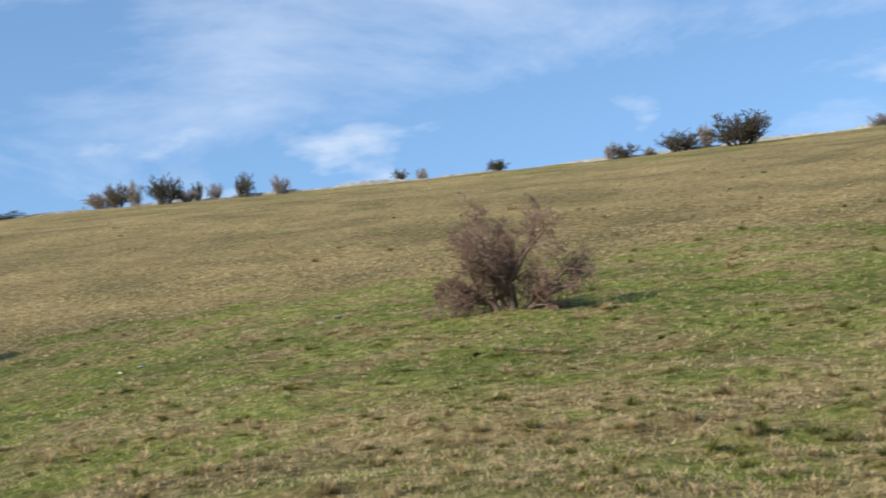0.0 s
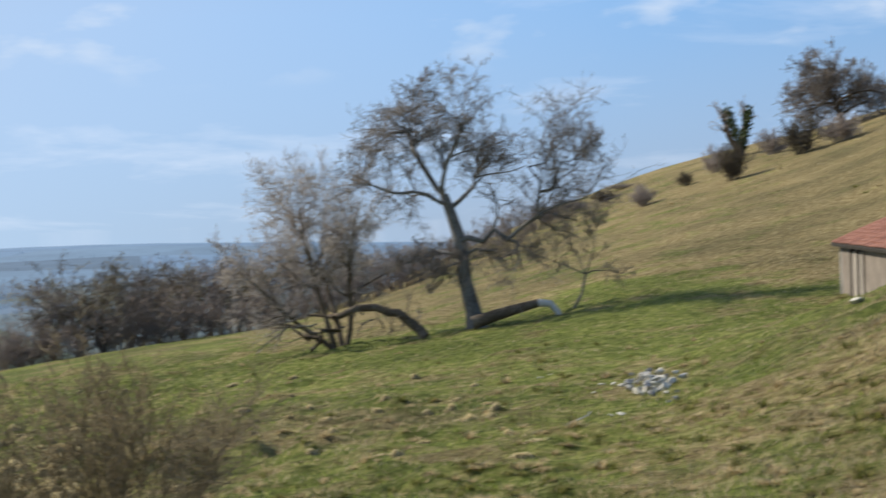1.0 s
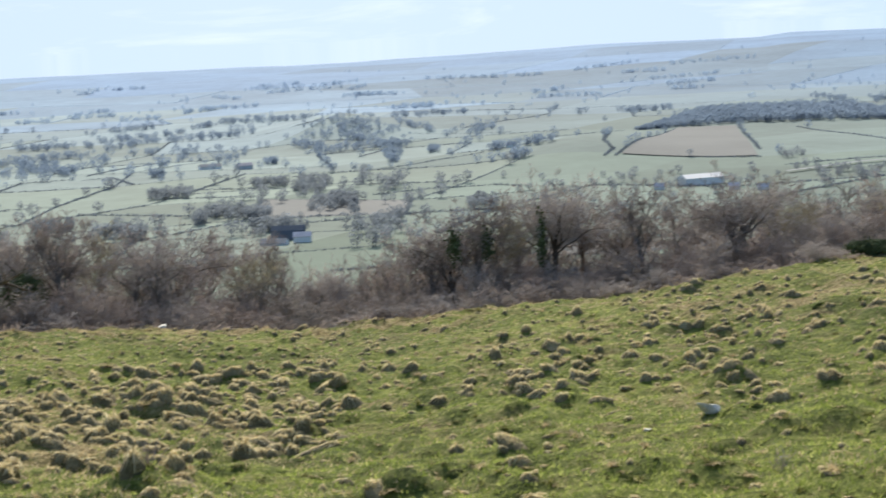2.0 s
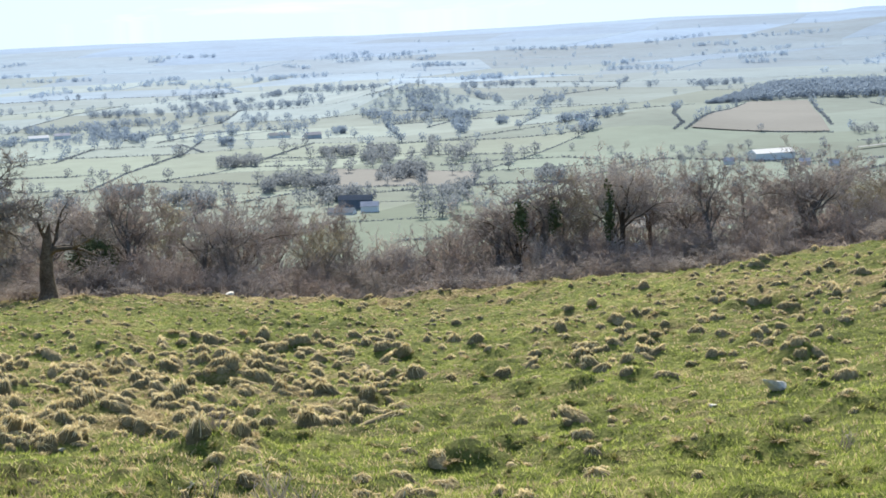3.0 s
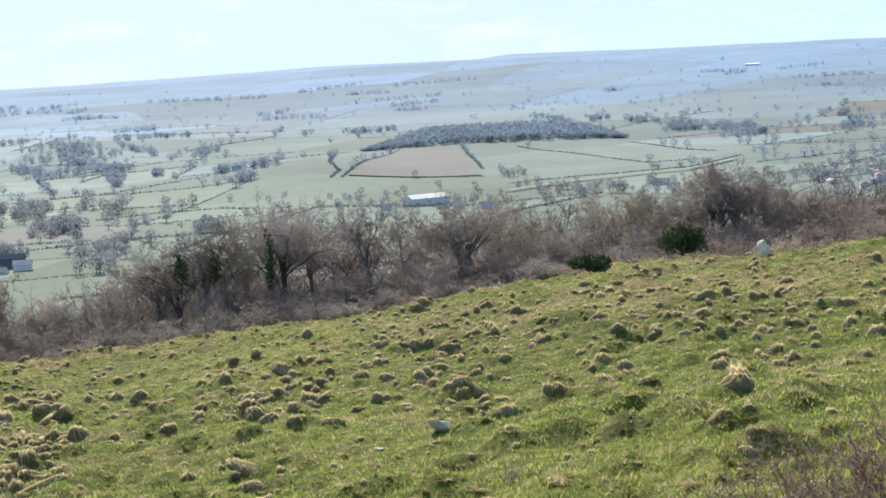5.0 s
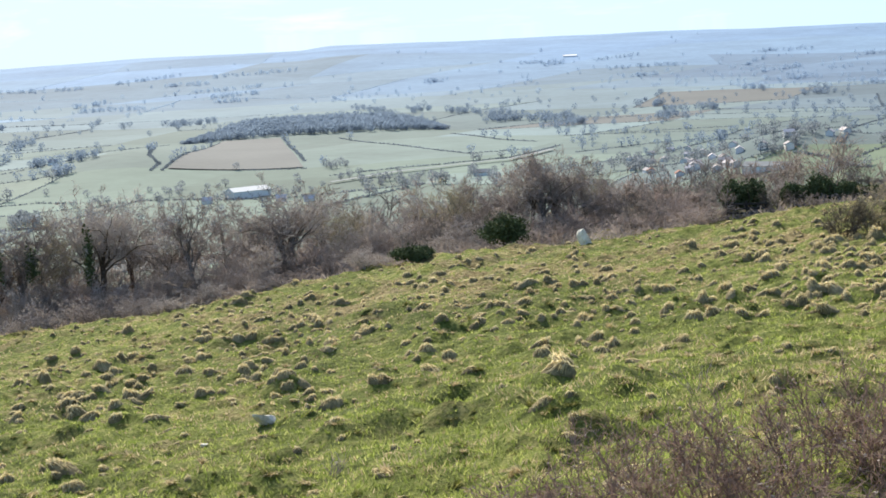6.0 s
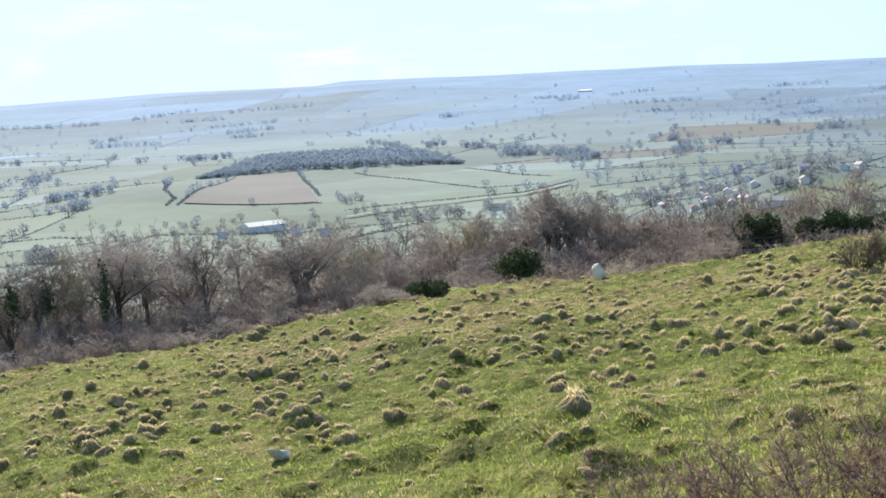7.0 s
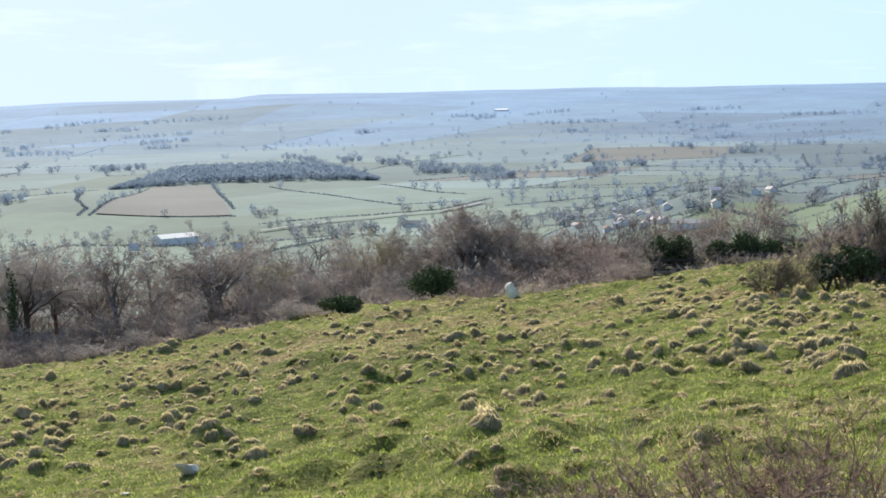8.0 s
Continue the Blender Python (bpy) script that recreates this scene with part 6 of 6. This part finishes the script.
def stones():
    rng = np.random.default_rng(500)
    shapes = [rock_mesh(s, 0.55 + 0.1 * (s % 3)) for s in range(501, 507)]
    for me in shapes:
        me.materials.append(WHITE_STONE)

    def lay(name, p, size, label, sink=0.3, shape=None, tilt=0.15, category="stone", group="", parent=None):
        ob = new(name, shapes[rng.integers(len(shapes))] if shape is None else shape)
        ob.parent = parent
        ob.location = p + Vector((0, 0, size[2] * (0.5 - sink) * 0.6))
        ob.rotation_euler, ob.scale = (rng.normal(0, tilt), rng.normal(0, tilt), rng.uniform(0, 6.28)), size
        return tagged(ob, label, "" if parent else category, group)

    craggy = rock_mesh(531, 0.62, 0.6, 3)
    craggy.materials.append(WHITE_STONE)
    lay("white_rock", at_sight(-6.57, -13.6), (0.66, 0.55, 0.56), "white limestone rock half sunk in short turf", 0.25, craggy, 0.25)
    boulder = rock_mesh(526, 1.0, 0.6, 3)
    boulder.materials.append(CHALKY)
    big = ground_at(5.2, 82)
    lay("standing_stone", big, (1.2, 0.95, 1.3), "pale upright boulder at the brink of the pasture", 0.25, boulder, 0.1)
    lay("pale_rock", at_sight(-26.1, -9.75, 40), (0.95, 0.6, 0.5), "pale flat rock at the pasture's edge", 0.2)
    lay("pale_rock", at_sight(-32.4, -14.75), (0.18, 0.15, 0.12), "small pale stone in the turf")
    lay("pale_rock", at_sight(-8.9, -14.3), (0.18, 0.16, 0.14), "small pale stone in the turf")
    for az, el, s in ((99.2, 2.85, 0.55), (98.6, 2.75, 0.3), (92.2, 1.65, 0.32), (91.5, 1.55, 0.3), (83.9, 1.65, 0.55), (81.2, 0.1, 0.5), (80.6, 0.15, 0.3), (76.3, -0.85, 0.5), (75.6, -0.75, 0.35), (76.9, -0.9, 0.4), (70.5, -1.3, 0.3),
                      (66.3, -1.6, 0.5), (66.0, -1.7, 0.4), (71.9, -1.25, 0.3), (68.1, -1.6, 0.25), (63.6, -2.1, 0.5), (62.9, -2.15, 0.35), (57.3, -3.3, 0.6), (89.0, 2.3, 0.25), (73.2, -1.5, 0.25)):
        lay("field_stone", at_sight(az, el, 25), (s, s * 0.75, s * 0.6), "bright white limestone lying in the grass", 0.3, None, 0.15, "stone", "white stones on the bank")
    grey = [rock_mesh(s, 0.6) for s in range(541, 545)]
    for me in grey:
        me.materials.append(STONE)
    heap = tagged(new("stone_heap"), "low heap of broken white and grey limestone", "stone heap")
    for k in range(60):
        az, el = 50.2 + rng.normal(0, 0.55), -6.25 + rng.normal(0, 0.2)
        s = rng.uniform(0.12, 0.34)
        p = at_sight(az, el, 15)
        p.z += max(0, rng.normal(0.13, 0.09))
        lay("stone", p, (s, s * 0.8, s * 0.8), "", 0.2, grey[k % 4] if k % 2 else None, 0.5, parent=heap)
    for az, el in ((48.4, -6.05), (48.8, -6.0), (48.1, -6.3), (49.0, -7.05), (48.7, -7.15), (46.2, -5.7), (46.6, -5.6)):
        s = rng.uniform(0.14, 0.26)
        lay("field_stone", at_sight(az, el, 15), (s, s * 0.8, s * 0.6), "white limestone lying in the grass beside the heap", 0.3, None, 0.2, "stone", "stones beside the heap")
    stick = at_sight(47.6, -7.35, 15)
    link = tagged(new("dead_stick"), "bleached dead stick lying on the turf", "stick")
    link.location = stick
    v, f = tube([(-0.35, 0, 0.02), (-0.05, 0.05, 0.06), (0.2, 0.02, 0.12), (0.35, 0.1, 0.16)], [0.016, 0.015, 0.012, 0.006], 5)
    link_mesh("stem", v, f, BLEACHED, link, True)


stones()


def ridge_wall():
    """A tumbled low wall that follows the skyline of the hill."""
    rng = np.random.default_rng(560)
    azs = np.arange(88.0, 120.0, 0.06)
    profile = np.array([(-0.35, -0.4), (-0.3, 0.25), (-0.2, 0.5), (0.2, 0.5), (0.3, 0.25), (0.35, -0.4)])
    fallen = 0.55 + 0.45 * np.clip(2.2 * np.sin(azs * 1.7) + 1.4, 0, 1)
    out, turn = 203.5 + profile[None, :, 0], np.radians(azs)[:, None]
    x, y = (out * np.sin(turn)).ravel(), (out * np.cos(turn)).ravel()
    up = np.where(profile[None, :, 1] > 0, profile[None, :, 1] * fallen[:, None], profile[None, :, 1]).ravel()
    rows = np.column_stack([x, y, height(x, y) + up + rng.normal(0, 0.05, len(x))])
    k = (np.arange(len(azs) - 1)[:, None] * 6 + np.arange(5)[None])
    ob = link_mesh("field_wall", rows, np.stack([k, k + 1, k + 7, k + 6], -1).reshape(-1, 4), STONE)
    tagged(ob, "low tumbled grey dry-stone wall along the hill's skyline", "wall", kind="structure")


ridge_wall()


# ---------------------------------------------------------------- dry stalks standing in the turf
def stalks():
    for k, (az, el, tall, mat, n) in enumerate(((-26.9, -14.5, 0.34, TWIG_BROWN, 12), (-27.15, -16.9, 0.3, TWIG_BROWN, 7), (-24.8, -17.8, 0.42, TWIG_GREY, 14), (-28.1, -16.75, 0.16, BLEACHED, 7), (-23.9, -17.9, 0.3, TWIG_BROWN, 8),
                                             (10.9, -14.2, 0.4, STRAW, 6), (9.0, -13.2, 0.35, TWIG_BROWN, 5), (-4.3, -15.6, 0.3, TWIG_BROWN, 10), (-24.4, -13.2, 0.3, STRAW, 14))):
        rng = np.random.default_rng(600 + k)
        w = Wood(600 + k, 0.0032, 0.16, 0.0, (0.3, 0.7), (3, 3), 0.4)
        for _ in range(n):
            d = np.array([rng.normal(0, 0.35), rng.normal(0, 0.35), 1.0])
            w.limb(polyline(rng, (rng.normal(0, 0.05), rng.normal(0, 0.05), -0.02), d / np.linalg.norm(d), tall * rng.uniform(0.6, 1.1), 4, 0.12, 0), 0.006, 0.003, 0)
        ob = tagged(new("dry_weed"), "dead standing weed stalks in short turf" if mat is not BLEACHED else "bleached dead weed stalks in short turf", "weed", "dead weeds")
        ob.location = at_sight(az, el)
        w.twigs.add(np.concatenate(w.limbs.v), np.concatenate(w.limbs.f))
        tagged(w.twigs.link("dead_stalk", mat, ob), kind="stuff")


stalks()


# ---------------------------------------------------------------- tussocks and grass
def tussock_shape(seed, blades, shag):
    """A shaggy mound of about unit breadth: two or three lumps run together under combed-down blades, as quads."""
    rng = np.random.default_rng(seed)
    lumps = [(0.0, 0.0, 0.5, 0.56)] + [(rng.uniform(-0.3, 0.3), rng.uniform(-0.25, 0.25), rng.uniform(0.26, 0.42), rng.uniform(0.28, 0.66)) for _ in range(rng.integers(1, 4))]

    def top(x, y):
        z = np.zeros_like(x)
        for cx, cy, rad, h in lumps:
            turn = np.arctan2(y - cy, x - cx)
            d = np.hypot(x - cx, y - cy) / (rad * (1 + 0.13 * np.sin(3 * turn + seed) + 0.09 * np.sin(5 * turn + 2 * seed)))
            z = np.maximum(z, h * (0.75 * np.clip(1 - d ** 2.6, 0, 1) + 0.25 * np.clip(1 - d, 0, 1)))
        return z + 0.05 * np.sin(11 * x + seed) * np.sin(9 * y + 2 * seed) * (z > 0.05)

    rings, sides = 7, 16
    turn = np.arange(sides) / sides * 2 * np.pi
    s = np.linspace(0.03, 1, rings + 1)[:, None]
    reach = 0.6 * (1 + rng.normal(0, 0.1, sides))[None]
    x, y = np.cos(turn)[None] * reach * s, np.sin(turn)[None] * reach * s
    v = np.stack([x, y, top(x, y) - 0.6 * (s >= 1)], -1).reshape(-1, 3)
    i, j = np.meshgrid(np.arange(rings), np.arange(sides), indexing="ij")
    j2 = (j + 1) % sides
    f = np.stack([i * sides + j, (i + 1) * sides + j, (i + 1) * sides + j2, i * sides + j2], -1).reshape(-1, 4)
    # blades start near the crest of a lump and hang outwards over its side, leaving the shade-dark body bare below
    pick = rng.integers(0, len(lumps), blades)
    c = np.array(lumps)[pick]
    a, r0 = rng.uniform(0, 2 * np.pi, blades), rng.uniform(0.0, 0.6, blades) * c[:, 2]
    w = rng.uniform(0.009, 0.022, blades)
    t = np.column_stack([-np.sin(a), np.cos(a), np.zeros(blades)])
    pts = []
    for step in range(3):
        rad = r0 + step * rng.uniform(0.025, 0.1, blades) * (0.8 + 0.5 * shag)
        bx, by = c[:, 0] + np.cos(a) * rad, c[:, 1] + np.sin(a) * rad
        bz = top(bx, by) + 0.03 + (0.14 if step == 1 else 0.05) * shag * rng.uniform(0.2, 1.6, blades)
        q = np.column_stack([bx, by, bz])
        half = (w * (1.2, 1.0, 0.35)[step])[:, None]
        pts += [q - t * half, q + t * half]
    bv = np.stack(pts, 1).reshape(-1, 3)
    k = np.arange(blades)[:, None] * 6
    bf = np.stack([k + [0, 2], k + [1, 3], k + [3, 5], k + [2, 4]], -1).reshape(-1, 4)
    return v, f, bv, bf


# azimuths, elevations, how many, breadth from and to, height against breadth, share of straw
BANDS = [((-41, -20), (-14.6, -11.3), 760, 0.2, 0.68, 0.95, 0.95), ((-26, -4), (-13.2, -9.5), 300, 0.18, 0.6, 0.95, 0.92), ((-9, 17), (-10.6, -7.8), 400, 0.2, 0.56, 0.9, 0.95), ((-40, 18), (-18.0, -9.8), 520, 0.12, 0.36, 0.85, 0.4),
         ((-30, -12), (-17.5, -14.2), 50, 0.2, 0.5, 0.7, 0.5), ((-41, -18), (-11.5, -9.6), 380, 0.16, 0.42, 0.8, 0.85), ((13, 30), (-9.2, -6.6), 300, 0.24, 0.55, 0.85, 0.92), ((29, 46), (-8.5, -5.4), 60, 0.2, 0.5, 0.7, 0.8),
         ((10, 17), (-8.6, -7.2), 60, 0.25, 0.55, 1.0, 0.8), ((-15, 9), (-12.4, -8.4), 150, 0.2, 0.55, 0.95, 0.95)]
# loose tufts of long grass, without a mound
TUFTS = [((44, 60), (-10.0, -4.5), 260, 0.2, 0.5, 0.5, 0.4), ((58, 118), (-7.5, -0.5), 700, 0.3, 1.0, 0.62, 0.8), ((62, 118), (-2.5, 2.6), 500, 0.25, 0.6, 0.35, 0.5), ((46, 119), (0.2, 7.0), 800, 0.4, 1.1, 0.36, 0.85),
         ((28, 46), (-10.5, -4.5), 200, 0.2, 0.5, 0.5, 0.5), ((-41, 18), (-18.0, -9.5), 700, 0.14, 0.4, 0.55, 0.4), ((-41, 18), (-12.5, -8.0), 400, 0.2, 0.5, 0.5, 0.8), ((-41, -16), (-10.0, -9.2), 320, 0.2, 0.5, 0.5, 0.95)]


NEAR_MOUNDS = 38.0


def tussocks():
    rng = np.random.default_rng(700)
    shapes = [tussock_shape(s, 100, 0.7 + 0.35 * (s % 3)) for s in range(701, 709)]
    mounds = list(shapes)
    loose = []
    for s in range(711, 716):
        g = np.random.default_rng(s)
        n = 70
        a, out = g.uniform(0, 6.28, n), g.uniform(0.05, 0.5, n)
        foot = np.column_stack([np.cos(a) * out * 0.35, np.sin(a) * out * 0.35, np.full(n, -0.03)])
        mid = np.column_stack([np.cos(a) * out * 0.8, np.sin(a) * out * 0.8, g.uniform(0.3, 0.75, n)])
        tip = np.column_stack([np.cos(a) * out * 1.5, np.sin(a) * out * 1.5, mid[:, 2] * g.uniform(0.7, 1.35, n)])
        t = np.column_stack([-np.sin(a), np.cos(a), np.zeros(n)]) * g.uniform(0.011, 0.026, n)[:, None]
        v = np.stack([foot - t, foot + t, mid - t, mid + t, tip - t * 0.3, tip + t * 0.3], 1).reshape(-1, 3)
        k = np.arange(n)[:, None] * 6
        loose.append((None, None, v, np.stack([k + [0, 2], k + [1, 3], k + [3, 5], k + [2, 4]], -1).reshape(-1, 4)))
    near = []
    piles = {"straw": Pile(), "loose straw": Pile(), "green": Pile(), "straw mound": Pile(), "green mound": Pile()}

    def put(p, wide, tall, straw, shapes):
        body, body_faces, blades, blade_faces = shapes[rng.integers(len(shapes))]
        c, s = math.cos(a := rng.normal(0, 0.6)), math.sin(a)
        lean = rng.normal(0, 0.3)
        stretch, kind = rng.uniform(0.8, 1.7), "straw" if straw else "green"
        if body is not None and not straw:
            wide, tall = min(wide * 0.7, 0.28), min(tall * 0.6, 0.14)
        if body is not None and straw and math.hypot(p.x, p.y) < NEAR_MOUNDS and len(near) < 280:
            near.append((next(i for i, q in enumerate(shapes) if q[0] is body), Matrix.Translation(p - Vector((0, 0, 0.03))) @ Matrix.Rotation(a, 4, "Z") @ Matrix.Diagonal((wide * stretch, wide, tall, 1))))
            return
        for v, f, pile in ((body, body_faces, piles[kind + " mound"]), (blades, blade_faces, piles["loose straw" if straw and body is None else kind])):
            if v is not None:
                x, y = (v[:, 0] + lean * v[:, 2]) * wide * stretch, v[:, 1] * wide
                pile.add(np.column_stack([x * c - y * s + p.x, x * s + y * c + p.y, v[:, 2] * tall + p.z - 0.03]), f)

    for shapes, ((a0, a1), (e0, e1), n, w0, w1, tall, share) in [(mounds, b) for b in BANDS] + [(loose, b) for b in TUFTS]:
        for _ in range(n):
            az, el = rng.uniform(a0, a1), rng.uniform(e0, e1)
            p = at_sight(az, el, 11.0)
            r = math.hypot(p.x, p.y)
            if r > 215 or (az < 13 and r > 87) or (55.5 < az < 66 and 42 < r < 75):
                continue
            wide = min(w0 + (w1 - w0) * rng.beta(0.85, 3.6), 0.12 + r * 0.0095)
            put(p, wide, wide * tall * rng.uniform(0.45, 1.2), rng.uniform() < share, shapes)
            if rng.uniform() < 0.35:
                q = at_sight(az + rng.normal(0, 0.35), el + rng.normal(0, 0.12), 11.0)
                put(q, wide * 0.7, wide * tall * 0.5, rng.uniform() < share, shapes)
    # the mounds on the near slope are things of their own
    protos = {}
    for i, m in near:
        if i in protos:
            copy_thing(protos[i], m)
            continue
        body, body_faces, blades, blade_faces = mounds[i]
        ob = protos[i] = tagged(new("grass_tussock"), "shaggy tussock of dead straw grass on a low mound", "tussock", "tussocks on the near slope")
        link_mesh("mound", body, body_faces, SHADED_MOUND, ob, True)
        link_mesh("thatch", blades, blade_faces, LIT_STRAW, ob, True)
        ob.matrix_basis = m
    tagged(piles["straw mound"].link("tussock_mounds", SHADED_MOUND, smooth=True), "low earthy mounds thatched with dead grass", "mounds", kind="stuff")
    tagged(piles["green mound"].link("turf_mounds", TURF, smooth=True), "small turfed mounds in the grazed pasture", "mounds", kind="stuff")
    tagged(piles["straw"].link("straw_tussocks", LIT_STRAW, smooth=True), "shaggy straw-coloured grass hanging over the pasture mounds", "tussocks", kind="stuff")
    tagged(piles["loose straw"].link("straw_tufts", STRAW, smooth=True), "loose tufts of long dead grass in the rough turf", "tufts", kind="stuff")
    tagged(piles["green"].link("green_tussocks", GREEN_MOUND, smooth=True), "small dark green grass hummocks in grazed turf", "tussocks", kind="stuff")


def grass():
    """Short blades over the turf near enough to be told apart, wider where they stand farther off."""
    rng = np.random.default_rng(800)
    n = 230000
    r = 10.5 * (85 / 10.5) ** (rng.uniform(0, 1, n) ** 1.1)
    az = np.where(rng.uniform(0, 1, n) < 0.62, rng.uniform(-41, 20, n), rng.uniform(20, 119, n))
    x, y = r * np.sin(np.radians(az)), r * np.cos(np.radians(az))
    z = height(x, y)
    dry = dryness(x, y) + 0.4 * ripple(x, y, 0.8, 7) + 0.35 * ripple(x, y, 3.0, 8)
    straw = rng.uniform(0, 1, n) < np.clip(dry * 1.2 - 0.08, 0.02, 0.95)
    for name, which, mat, label in (("green_grass", ~straw, GREEN_BLADE, "short green blades of grazed turf"), ("dry_grass", straw, STRAW, "dead straw-coloured blades in the turf")):
        k = np.nonzero(which)[0]
        m = len(k) * 2
        k = np.repeat(k, 2)
        tall = rng.uniform(0.03, 0.075, m) * (1.15 if name == "dry_grass" else 1.0)
        wide = rng.uniform(0.004, 0.008, m) * np.maximum(r[k] / 14, 1)
        a, b = rng.uniform(0, 6.28, m), rng.uniform(0, 6.28, m)
        foot = np.column_stack([x[k] + rng.normal(0, 0.03, m), y[k] + rng.normal(0, 0.03, m), z[k] - 0.01])
        t = np.column_stack([np.cos(a), np.sin(a), np.zeros(m)]) * wide[:, None]
        lean = np.column_stack([np.cos(b), np.sin(b), np.zeros(m)]) * (tall * rng.uniform(0.3, 1.1, m))[:, None]
        top = foot + lean + np.column_stack([np.zeros(m), np.zeros(m), tall])
        v = np.stack([foot - t, foot + t, top + t * 0.25, top - t * 0.25], 1).reshape(-1, 3)
        tagged(link_mesh(name, v, np.arange(4 * m).reshape(-1, 4), mat), label, "grass", kind="stuff")


tussocks()
grass()
